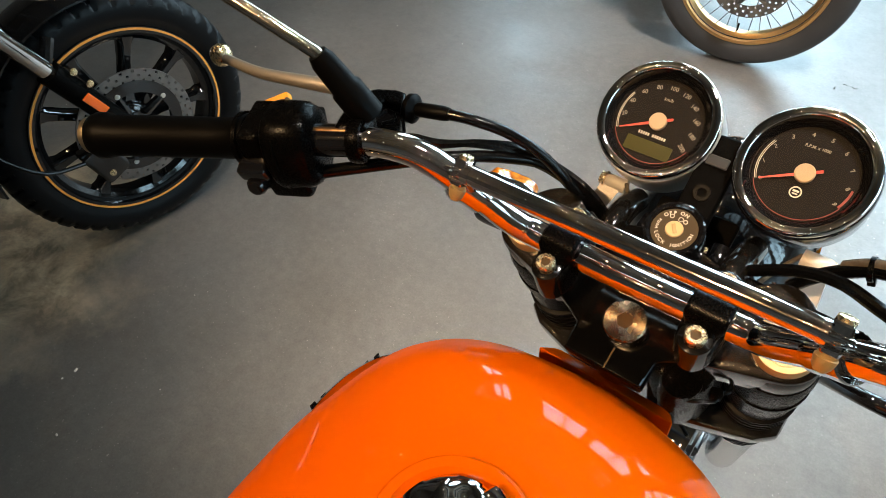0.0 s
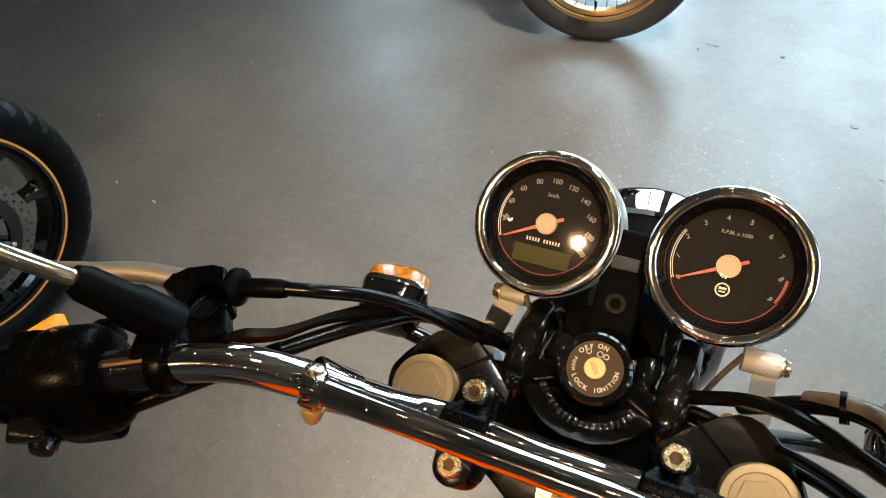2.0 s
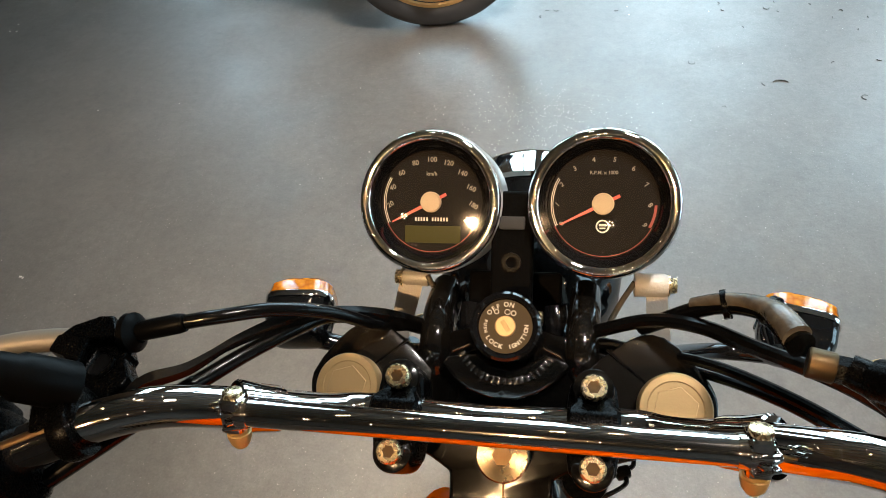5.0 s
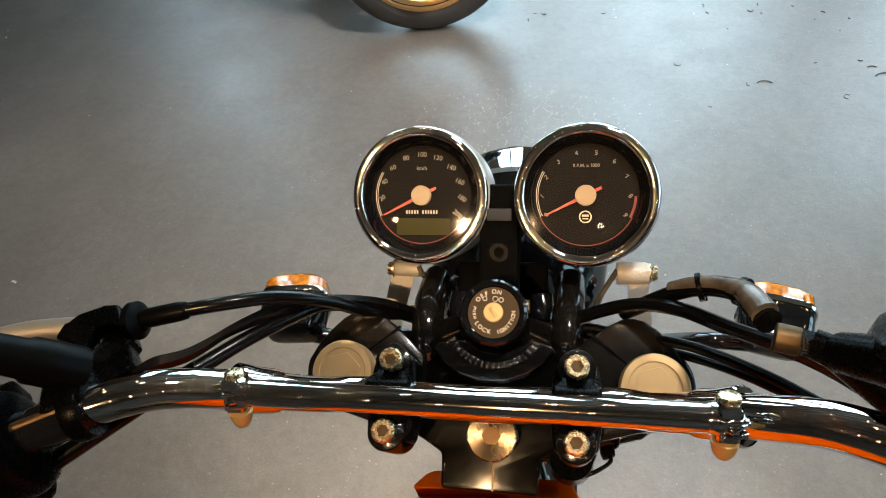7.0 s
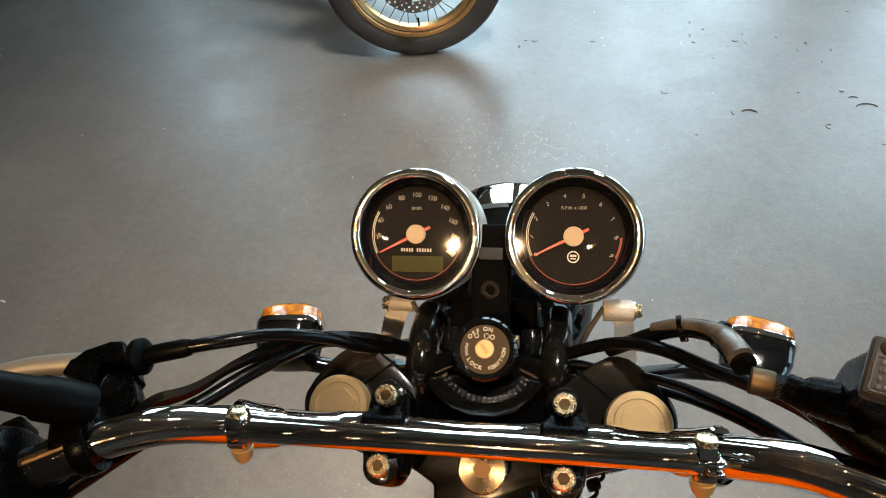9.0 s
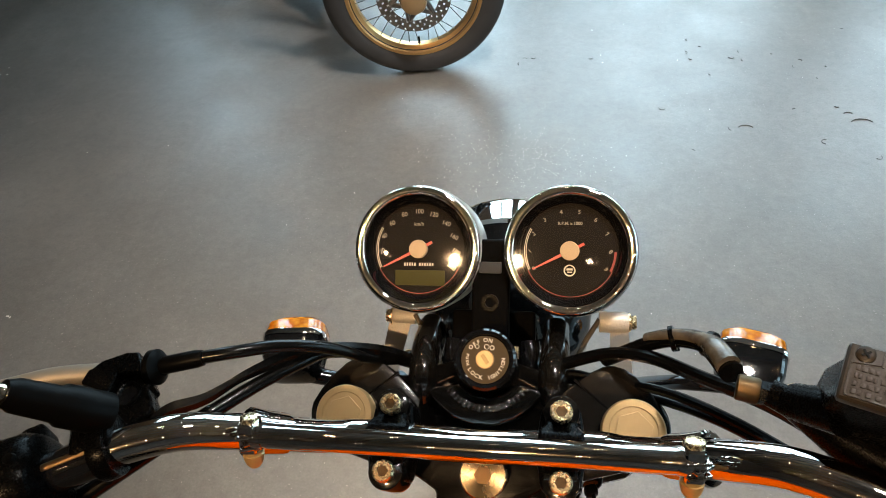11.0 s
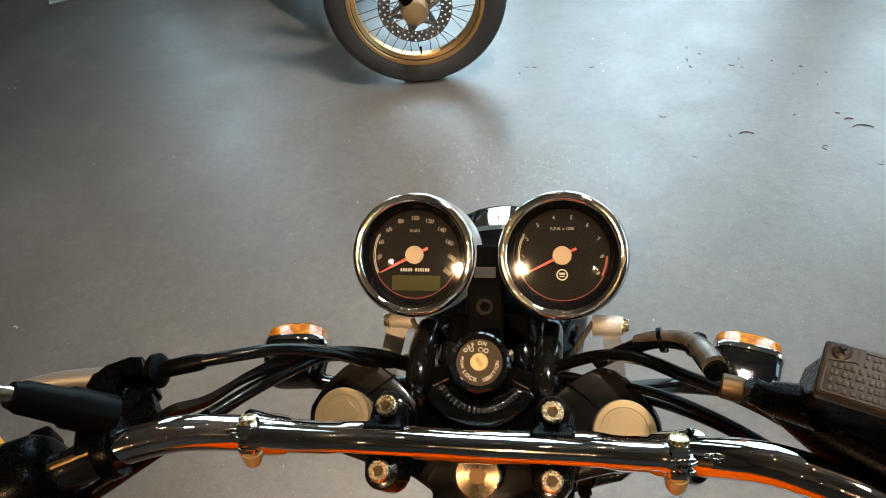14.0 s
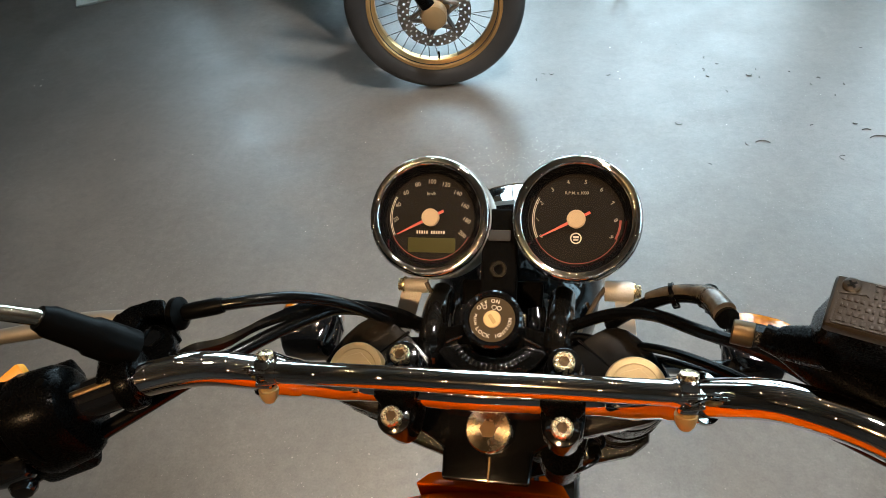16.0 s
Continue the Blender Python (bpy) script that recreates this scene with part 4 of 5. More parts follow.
# gauges
def gauge(name, x, label, words, extra):
    m = frame_of((x, 0.1745, 1.0175), GN + Vector((-0.032 if x > 0 else 0.02, 0, 0)), (0, 0.74, 0.67)) @ Matrix.Scale(0.985, 4)
    g = part(name, lathe([(0.0, -0.066), (0.044, -0.066), (0.0510, -0.063), (0.0524, -0.059), (0.0526, -0.030), (0.0526, -0.012), (0.0518, -0.0095), (0.0486, -0.0090), (0.0486, -0.004), (0.0468, -0.004), (0.0468, -0.0125), (0.0, -0.0125)], 64), GAUGEBODY if x < 0 else GLOSSBLACK, bike, label, m)
    part("bezel", ring([(0.0440, -0.0070), (0.0505, -0.0085), (0.0513, -0.0050)] + [(0.0472 + 0.0041 * math.cos(radians(a)), -0.0012 + 0.0034 * math.sin(radians(a))) for a in range(0, 181, 15)] + [(0.0428, -0.0040)], 96), CHROME, g, "polished chrome bezel")
    part("inner_ring", ring([(0.0436, 0.0005), (0.0375, -0.0095), (0.0370, -0.0105), (0.0445, -0.0100)], 64), GLOSSBLACK, g)
    part("dial", lathe([(0.0, -0.0095), (0.0385, -0.0095), (0.0385, -0.0105), (0.0, -0.0105)], 56), DIAL, g, "black printed dial")
    part("numerals", moved(lettering(words, 0.00010), pose(0, 0, -0.0092)), DIMPRINT, g)
    part("scale_arc", merged(band(0.0340, 0.0345, 206, 150, -0.0092), band(0.0352, 0.0357, 206, 150, -0.0092)), PRINT, g)
    part("red_ring", band(0.0360, 0.0365, 206, 334, -0.0092, 60), REDPRINT, g)
    a = radians(207)
    d, n2 = Vector((math.cos(a), math.sin(a), 0)), Vector((-math.sin(a), math.cos(a), 0))
    tip, tail = d * 0.0325, -d * 0.0125
    part("needle", prism([(q.x, q.y) for q in (tip - n2 * 0.0004, d * 0.006 - n2 * 0.0012, tail - n2 * 0.0011, tail + n2 * 0.0011, d * 0.006 + n2 * 0.0012, tip + n2 * 0.0004)], -0.0078, -0.0070), NEEDLE, g, "red pointer")
    part("needle_hub", lathe([(0.0, -0.0052), (0.0068, -0.0052), (0.0075, -0.0058), (0.0075, -0.0088), (0, -0.0088)], 40), CREAM, g, "cream pointer hub")
    extra(g)
    glass = part("gauge_glass", lathe([(0.0, -0.0005), (0.0437, -0.0005)], 56, False), GLASS, g, "clear flat gauge glass", facing=(0, 0, 1))
    glass.visible_shadow = False
    return g


def dial_angle(u):
    return 207 - 234 * u


speed_words = []
for k in range(1, 11):
    a = dial_angle(k / 10)
    speed_words.append((str(20 * k), 0.0050, pose(0.0308 * math.cos(radians(a)), 0.0308 * math.sin(radians(a)), 0, 0, 0, 0.35 * (a - 90))))
speed_words.append(("km/h", 0.0040, pose(0.0, 0.0205, 0)))


def speed_extra(g):
    # the maker's name as plain marks, one a letter
    marks = bmesh.new()
    for k in range(12):
        if k != 5:
            marks = merged(marks, box(0.0012, 0.0026, 0.0002, 0, pose(-0.0115 + k * 0.0021, -0.0125, -0.0091)))
    part("name_marks", marks, PRINT, g)
    part("display", box(0.0410, 0.0124, 0.0008, 0.0003, pose(0.0012, -0.0235, -0.0091)), LCD, g, "olive green liquid crystal display, blank")


tach_words = []
for k in range(0, 10):
    a = dial_angle(k / 9)
    tach_words.append((str(k), 0.0046, pose(0.0312 * math.cos(radians(a)), 0.0312 * math.sin(radians(a)), 0, 0, 0, 0.5 * (a - 90))))
tach_words.append(("R.P.M. x 1000", 0.0034, pose(0.0, 0.0215, 0)))


def tach_extra(g):
    part("red_zone", band(0.0340, 0.0358, dial_angle(1.0), dial_angle(8 / 9), -0.0091, 14), REDPRINT, g)
    part("warning_icon", merged(moved(ring([(0.0036, 0), (0.0046, 0), (0.0046, 0.0003), (0.0036, 0.0003)], 26), pose(0, -0.0155, -0.0092)), box(0.0048, 0.0016, 0.0003, 0, pose(0, -0.0146, -0.0090)), box(0.0040, 0.0010, 0.0003, 0, pose(0, -0.0168, -0.0090))), PRINT, g)


gauge("speedometer", -0.0580, "round speedometer with chrome bezel and black dial", speed_words, speed_extra)
gauge("tachometer", 0.0612, "round rev counter with chrome bezel and red zone", tach_words, tach_extra)

# headlight behind the gauges
HL = frame_of((0.0, 0.253, 0.828), (0, 1, -0.04))
head = part("headlight", moved(lathe([(0.0, -0.085), (0.03, -0.083), (0.062, -0.065), (0.083, -0.03), (0.090, 0.02), (0.092, 0.06), (0.0, 0.06)], 56), HL), GLOSSBLACK, bike, "round headlight in a black shell")
part("headlight_rim", moved(ring([(0.086, 0.048), (0.0925, 0.046), (0.0962, 0.049), (0.0958, 0.052), (0.0930, 0.066), (0.0895, 0.081), (0.0880, 0.087), (0.086, 0.091), (0.083, 0.092), (0.083, 0.086)], 72), HL), CHROME, head, "chrome headlight rim")
part("headlight_lens", moved(lathe([(0.085, 0.09), (0.06, 0.102), (0.03, 0.108), (0.0, 0.11)], 48, False), HL), LAMPGLASS, head, facing=(0, 1, 0))
part("reflector", moved(lathe([(0.083, 0.088), (0.06, 0.05), (0.03, 0.035), (0.0, 0.032)], 40, False), HL), CHROME, head)

# grey headlight stays: a round boss with its bolt and a flat leg down to the fork
def flat_bar(line, thick):
    """A flat bar down a line of (x, y, z, width), its broad side facing the rider."""
    return bevelled(grid_mesh([[(x - w / 2, y - thick / 2, z), (x + w / 2, y - thick / 2, z), (x + w / 2, y + thick / 2, z), (x - w / 2, y + thick / 2, z)] for x, y, z, w in line]), 0.0012, 2, 50)


for inner, outer, z, r, leg, low_bolt in ((-0.066, -0.086, 0.950, 0.0066, [(-0.078, 0.158, 0.953, 0.019), (-0.086, 0.140, 0.930, 0.018), (-0.094, 0.124, 0.906, 0.016), (-0.099, 0.112, 0.885, 0.016)], (-0.074, 0.138, 0.918)),
                                          (0.086, 0.109, 0.9505, 0.0086, [(0.1010, 0.157, 0.953, 0.014), (0.1035, 0.142, 0.930, 0.016), (0.1060, 0.126, 0.905, 0.019), (0.1045, 0.112, 0.885, 0.019)], (0.090, 0.128, 0.915))):
    s = 1 if outer > 0 else -1
    st = part("headlight_stay", tube([(inner, 0.158, z), (outer - s * 0.003, 0.158, z), (outer, 0.158, z)], [r, r, r - 0.0012], 24, smooth_line=False), ALU, bike, "grey cast aluminium headlight stay")
    part("stay_leg", flat_bar(leg, 0.006), ALU, st)
    part("stay_wire", tube([(inner, 0.156, z + 0.006), (inner - s * 0.012, 0.140, z - 0.006), (inner - s * 0.024, 0.120, z - 0.024), (inner - s * 0.032, 0.105, z - 0.045)], 0.0020, 8), GREYHOSE, st)
    part("bolt", hex_bolt(0.0062, 0.006), BOLT, st, m=frame_of((outer, 0.158, z), (s, 0, 0)))
    part("bolt", hex_bolt(0.0058, 0.007), BRASS, st, m=frame_of(low_bolt, (-s * 0.3, -0.8, 0.5)))

# forks, front wheel and mudguard
AXLE = yoke(0, 0.044, -0.74)
for s in (-1, 1):
    a, b, c = yoke(s * 0.104, 0.044, -0.040), yoke(s * 0.104, 0.044, -0.40), yoke(s * 0.104, 0.044, -0.745)
    leg = part("fork_leg", tube([a, b], 0.0205, 20, smooth_line=False), CHROME, bike)
    part("fork_slider", tube([yoke(s * 0.104, 0.044, -0.36), b, c], [0.030, 0.028, 0.026], 20, smooth_line=False), CASTBLACK, leg)
    folds = [(0.021, -0.150)] + [q for k in range(14) for q in ((0.033, -0.154 - 0.013 * k), (0.033, -0.158 - 0.013 * k), (0.026, -0.163 - 0.013 * k))] + [(0.021, -0.345)]
    part("fork_gaiter", moved(lathe(folds, 24), YOKE @ pose(s * 0.104, 0.044, 0)), RUBBER, leg)
    part("fork_shroud", moved(lathe([(0.021, -0.150), (0.030, -0.150), (0.031, -0.045), (0.029, -0.035), (0.021, -0.035)], 28), YOKE @ pose(s * 0.104, 0.044, 0.0)), SATBLACK, leg)
    part("fork_collar", moved(lathe([(0.021, -0.050), (0.0270, -0.050), (0.0282, -0.044), (0.0282, -0.004), (0.0265, -0.001), (0.021, -0.001)], 36), YOKE @ pose(s * 0.104, 0.044, 0.0)), YOKECAST, top)
    part("fork_band", moved(lathe([(0.0305, -0.098), (0.0322, -0.098), (0.0322, -0.086), (0.0305, -0.086)], 32), YOKE @ pose(s * 0.104, 0.044, 0.0)), SATBLACK, leg)
part("lower_yoke", moved(prism([(-0.138, 0.02), (-0.12, 0.005), (0, -0.03), (0.12, 0.005), (0.138, 0.02), (0.138, 0.06), (0.12, 0.07), (0, 0.05), (-0.12, 0.07), (-0.138, 0.06)], -0.235, -0.205, 0.006), YOKE), CASTBLACK, bike)
part("steering_head", moved(lathe([(0.0, -0.21), (0.030, -0.21), (0.030, -0.03), (0.0, -0.03)], 28), YOKE), GLOSSBLACK, bike)
FR = AXLE.z
spoked_wheel(bike, "front_wheel", Matrix.Translation((0, AXLE.y, FR)), FR, FR - 0.078, CHROME, ALU, 0.10, 36, True)
part("front_fender", moved(grid_mesh([[(x, (FR + 0.035 - x * x * 3) * math.cos(radians(a)), (FR + 0.035 - x * x * 3) * math.sin(radians(a))) for x in (-0.065, -0.04, 0, 0.04, 0.065)] + [(x, (FR + 0.031 - x * x * 3) * math.cos(radians(a)), (FR + 0.031 - x * x * 3) * math.sin(radians(a))) for x in (0.065, 0.04, 0, -0.04, -0.065)] for a in range(45, 190, 7)]), Matrix.Translation((0, AXLE.y, FR))), CHROME, bike)

# fuel tank
TANK = [(0.026, 0.056, 0.780, 0.850), (0.016, 0.070, 0.775, 0.862), (0.004, 0.094, 0.765, 0.879), (-0.010, 0.116, 0.755, 0.901), (-0.026, 0.132, 0.745, 0.925), (-0.048, 0.146, 0.735, 0.9485), (-0.070, 0.154, 0.73, 0.9655), (-0.080, 0.158, 0.73, 0.9715), (-0.095, 0.161, 0.73, 0.9757), (-0.115, 0.165, 0.73, 0.9793), (-0.175, 0.172, 0.73, 0.984), (-0.25, 0.170, 0.73, 0.980), (-0.33, 0.142, 0.74, 0.962), (-0.41, 0.118, 0.75, 0.930), (-0.47, 0.09, 0.76, 0.885), (-0.495, 0.06, 0.77, 0.84)]
tank_y = [t[0] for t in TANK][::-1]
rows = []
for k in range(64):
    y = TANK[0][0] + (TANK[-1][0] - TANK[0][0]) * (k / 63) ** 1.35
    w, z0, z1 = (float(np.interp(y, tank_y, [t[c] for t in TANK][::-1])) for c in (1, 2, 3))
    rows.append(superellipse(w, z0, z1, y, 72, 0.92, 0.98))
for _ in range(2):
    rows = [rows[0]] + [[tuple((np.array(a) + 2 * np.array(b) + np.array(c)) / 4) for a, b, c in zip(r0, r1, r2)] for r0, r1, r2 in zip(rows, rows[1:], rows[2:])] + [rows[-1]]
tank = part("fuel_tank", grid_mesh(rows), ORANGE, bike, "glossy burnt orange painted fuel tank", smooth=60)
part("tank_lip", moved(prism([(-0.050, 0.033), (-0.056, 0.028), (-0.062, 0.012), (0.062, 0.012), (0.056, 0.028), (0.050, 0.033)], 0.83, 0.8905, 0.003, 3), Matrix(((1, 0, 0, 0), (0, 1, 0, 0), (0, -0.92, 1, -0.005), (0, 0, 0, 1)))), ORANGE, tank, "raised front lip of the tank")
CAP = frame_of((0.004, -0.190, 0.9835), (0, -0.02, 1), (0, 1, 0))
part("filler_rim", moved(ring([(0.036, -0.006), (0.0475, -0.006), (0.0485, -0.001), (0.046, 0.0025), (0.040, 0.0025), (0.036, -0.002)], 56), CAP), ORANGE, tank)
lobes = []
for r, z in ((0.0345, -0.008), (0.0350, 0.002), (0.0335, 0.006), (0.0290, 0.0092), (0.0225, 0.0105), (0.0150, 0.0095), (0.0070, 0.0110), (0.0005, 0.0115)):
    lobes.append([(r * math.cos(2 * math.pi * k / 72), r * math.sin(2 * math.pi * k / 72), z + 0.0022 * math.sin(6 * 2 * math.pi * k / 72) * math.sin(math.pi * min(1, r / 0.035)) * (z > 0.004)) for k in range(72)])
fc = part("filler_cap", moved(grid_mesh(lobes), CAP), CHROME, tank, "chrome hinged fuel filler cap")
part("cap_hinge", bevelled(box(0.018, 0.011, 0.009, 0, CAP @ pose(0.012, 0.029, 0.007, 0, 0, -22)), 0.003, 3), CHROME, fc)
part("cap_lock", moved(lathe([(0.0, 0.0125), (0.008, 0.0125), (0.009, 0.011), (0.009, 0.009), (0, 0.009)], 24), CAP @ pose(-0.012, -0.018, 0)), BRASS, fc)
for s in (-1, 1):
    strip = []
    for k in range(15):
        y = -0.070 - 0.090 * k / 14
        w = float(np.interp(y, tank_y, [t[1] for t in TANK][::-1])) + 0.0035
        q = math.sin(math.pi * (k + 0.6) / 15.2) ** 0.6
        strip.append([(s * (w + 0.0055 * math.cos(a) * q), y, 0.872 + 0.017 * math.sin(a) * q) for a in [2 * math.pi * j / 12 for j in range(12)]])
    bd = part("tank_badge", grid_mesh(strip), CHROME, tank, "chrome tank badge")
    for k in range(7):
        y = -0.082 - 0.011 * k
        w = float(np.interp(y, tank_y, [t[1] for t in TANK][::-1])) + 0.0082
        part("badge_mark", box(0.0016, 0.006, 0.014, 0.0006, pose(s * w, y, 0.874)), GLOSSBLACK, bd)
running_gear(bike, -1.10, 0.325, ORANGE)
spoked_wheel(bike, "rear_wheel", Matrix.Translation((0, -1.10, 0.325)), 0.325, 0.24, CHROME, ALU, 0.13, 36, True)

# left grip, switches and clutch
def bar_frame(s, u):
    """A pose on the outer bar, u metres outwards from its start at x = 0.198; z runs outwards, y up."""
    a, b = Vector(half_bar[5]), Vector(half_bar[8])
    d = (b - a).normalized()
    p = a + d * u
    return frame_of((s * p.x, p.y, p.z + s * BAR_TILT * p.x), (s * d.x, d.y, d.z + BAR_TILT * s * d.x), (0, 0, 1))


for s in (-1, 1):
    g = part("grip", moved(lathe([(0.0112, 0.094), (0.0185, 0.094), (0.0192, 0.097), (0.0180, 0.101), (0.0163, 0.106), (0.0160, 0.12), (0.0165, 0.16), (0.0166, 0.218), (0.0185, 0.224), (0.0188, 0.232), (0.0172, 0.236), (0.0, 0.236)], 36), bar_frame(s, 0)), RUBBER, bike, "black ribbed rubber grip")
    part("bar_end", moved(lathe([(0.0, 0.2355), (0.0150, 0.2355), (0.0155, 0.238), (0.0150, 0.2425), (0.010, 0.245), (0.0, 0.2455)], 30), bar_frame(s, 0)), STEEL, g)
    sw = part("switch_housing", moved(loft([(0.042, 0.0185, -0.030, 0.0195), (0.0445, 0.0235, -0.034, 0.0245), (0.050, 0.0262, -0.037, 0.0275), (0.070, 0.0275, -0.039, 0.0288), (0.0755, 0.0262, -0.037, 0.0275), (0.078, 0.0235, -0.034, 0.024)], 40, 0.78, 0.78), bar_frame(s, -0.004) @ pose(0, 0, 0, 90, 0, 0) @ Matrix.Diagonal((1, 1, -1, 1))), SATBLACK, bike, "black plastic switch housing")
    part("housing_seam", moved(ring([(0.0225, 0.062), (0.0287, 0.062), (0.0287, 0.0632), (0.0225, 0.0632)], 36), bar_frame(s, 0)), RUBBER, sw)
    part("switch_block", bevelled(box(0.044, 0.042, 0.020, 0, bar_frame(s, 0.0845) @ pose(s * 0.003, -0.002, 0, 0, 0, s * 6)), 0.005, 3), SATBLACK, sw)
    part("lower_shell", bevelled(box(0.034, 0.030, 0.036, 0, bar_frame(s, 0.066) @ pose(-s * 0.004, -0.027, 0, 0, 0, s * 12)), 0.007, 3), SATBLACK, sw)
    for u in (0.046, 0.066):
        part("housing_screw", moved(lathe([(0.0, 0.003), (0.0030, 0.0026), (0.0036, 0.0), (0.0, 0.0)], 14), bar_frame(s, u) @ pose(0, 0.0262, 0, -90, 0, 0)), RUBBER, sw)
    if s < 0:
        wedge = bar_frame(s, 0.076) @ Matrix(((0, -0.8, -0.6, -0.019), (0, 0.6, -0.8, 0.0145), (1, 0, 0, 0), (0, 0, 0, 1)))
        part("flash_button", moved(prism([(-0.012, 0.004), (0.012, 0.004), (0.005, 0.0070), (-0.009, 0.0125)], -0.004, 0.004, 0.0015), wedge), ORANGEBUTTON, sw, "orange flash button")
        part("thumb_switch", moved(bevelled(box(0.016, 0.014, 0.024, 0), 0.004, 3), bar_frame(s, 0.086) @ pose(0.021, -0.012, 0.0, 0, 0, -20)), GLOSSBLACK, sw)
        part("horn_button", moved(lathe([(0.0, 0.012), (0.006, 0.011), (0.008, 0.008), (0.008, 0.0), (0, 0.0)], 20), bar_frame(s, 0.088) @ pose(0.018, -0.026, 0.0, 0, 90, 0)), GLOSSBLACK, sw)
        part("dip_switch", moved(bevelled(box(0.012, 0.018, 0.014, 0), 0.003, 2), bar_frame(s, 0.050) @ pose(-0.026, 0.0, 0, 0, 0, 10)), SATBLACK, sw)
        part("beam_marks", merged(*[moved(merged(prism(arc(0, 0, 0.0022, -90, 90, 8), 0, 0.0003), box(0.0028, 0.0005, 0.0003, 0, pose(-0.0022, 0.0012, 0.0002)), box(0.0028, 0.0005, 0.0003, 0, pose(-0.0022, -0.0012, 0.0002))), bar_frame(s, u) @ pose(x, y, 0, 0, 90, ro) @ pose(0, 0, 0, 0, 0, 90)) for u, x, y, ro in ((0.060, -0.0125, 0.0268, 0), (0.060, -0.027, 0.011, 0))]), DIMPRINT, sw)
    part("throttle_flange" if s > 0 else "grip_flange", moved(lathe([(0.0112, 0.0965), (0.021, 0.0965), (0.021, 0.100), (0.0112, 0.100)], 32), bar_frame(s, 0)), SATBLACK, sw)
# brass spacer split into a black sleeve for shade and a lit strip
part("bar_spacer", moved(ring([(0.0112, 0.008), (0.0124, 0.008), (0.0124, 0.040), (0.0112, 0.040)], 28), bar_frame(-1, 0)), GLOSSBLACK, bar, "spacer sleeve, black in place of its shade")
part("spacer_strip", moved(tube([(0.002, 0.0098, 0.010), (0.002, 0.0098, 0.039)], 0.0032, 12, smooth_line=False), bar_frame(-1, 0)), TARNISH, bar, "tarnished brass strip in place of the sleeve's lit top")

PF = bar_frame(-1, 0.006)
ARM = [(-0.2489, 0.0189), (-0.2474, 0.0275), (-0.2420, 0.0361), (-0.2273, 0.0436), (-0.2184, 0.0443), (-0.2082, 0.0292), (-0.2262, 0.0275), (-0.2253, 0.0091), (-0.2385, 0.0166)]
PERCH = [(-0.2200, 0.0420), (-0.2110, 0.0335), (-0.2049, 0.0254), (-0.2058, 0.0222), (-0.2001, 0.0155), (-0.1966, 0.0094), (-0.1971, 0.0041), (-0.2009, 0.0013), (-0.2039, -0.0031), (-0.2164, -0.0090), (-0.2242, -0.0026), (-0.2319, 0.0129), (-0.2400, 0.0330)]
perch = part("clutch_perch", merged(moved(ring([(0.0112, -0.005), (0.0160, -0.005), (0.0166, -0.003), (0.0166, 0.003), (0.0160, 0.005), (0.0112, 0.005)], 40), PF),
     prism(PERCH[::-1], 1.034, 1.049, 0.0028, 3),
     bevelled(box(0.026, 0.026, 0.030, 0, Matrix.Translation((-0.211, -0.020, 1.058)) @ pose(0, 0, 0, 0, 0, 24)), 0.006, 3)), SATBLACK, bike, "black cast clutch lever perch")
part("lever_arm", merged(prism((ARM[1:7])[::-1], 1.040, 1.0570, 0.0022, 3), prism((ARM[:1] + [(-0.2482, 0.0300), (-0.2264, 0.0300)] + ARM[7:])[::-1], 1.040, 1.0568, 0.0022, 3)), SATBLACK, perch)
pocket = [(-0.2240, 0.0100), (-0.2225, 0.0215), (-0.2190, 0.0245), (-0.2120, 0.0220), (-0.2090, 0.0160), (-0.2130, 0.0080)]
part("perch_pocket", prism(pocket[::-1], 1.0485, 1.0496, 0.0004, 1), GLOSSBLACK, perch)
part("perch_rib", tube([(*q, 1.0500) for q in pocket], 0.0016, 10), SATBLACK, perch)
part("cable_adjuster", tube([(-0.2130, 0.0362, 1.0500), (-0.2090, 0.0366, 1.0500), (-0.2045, 0.0370, 1.0505), (-0.2010, 0.0374, 1.0510)], [0.0072, 0.0118, 0.0118, 0.0066], 24, smooth_line=False), RUBBER, perch, "black knurled cable adjuster")
blade = [(-0.228, 0.032, 1.046), (-0.246, 0.031, 1.048), (-0.275, 0.0250, 1.051), (-0.310, 0.0135, 1.052), (-0.355, 0.0045, 1.050), (-0.408, 0.0060, 1.047)]
lev = part("clutch_lever", merged(tube(blade, [0.0070, 0.0072, 0.0068, 0.0058, 0.0050, 0.0044], 14)), LEVER, bike, "satin alloy clutch lever with ball end")
part("lever_ball", moved(lathe([(0.0105 * math.sin(math.pi * k / 14), -0.0105 * math.cos(math.pi * k / 14)) for k in range(15)], 28), Matrix.Translation((-0.4135, 0.0075, 1.0470))), BOLT, lev, "polished lever ball")

# left mirror
MB0, MB1 = Vector((-0.2085, -0.008, 1.070)), Vector((-0.2318, -0.0245, 1.1205))
mir = part("mirror_boot", tube([MB0, MB0.lerp(MB1, 0.45), MB0.lerp(MB1, 0.5), MB1.lerp(MB0, 0.10), MB1.lerp(MB0, 0.06), MB1], [0.0128, 0.0122, 0.0104, 0.0094, 0.0082, 0.0072], 28, smooth_line=False), RUBBER, bike, "ribbed black rubber mirror boot")
ME = Vector((-0.362, -0.051, 1.1785))
part("mirror_stalk", tube([MB0.lerp(MB1, 0.9), MB1, MB1.lerp(ME, 0.5), ME, ME + (ME - MB1) * 0.12], 0.0048, 24, smooth_line=False), STALK, mir, "chrome mirror stalk")
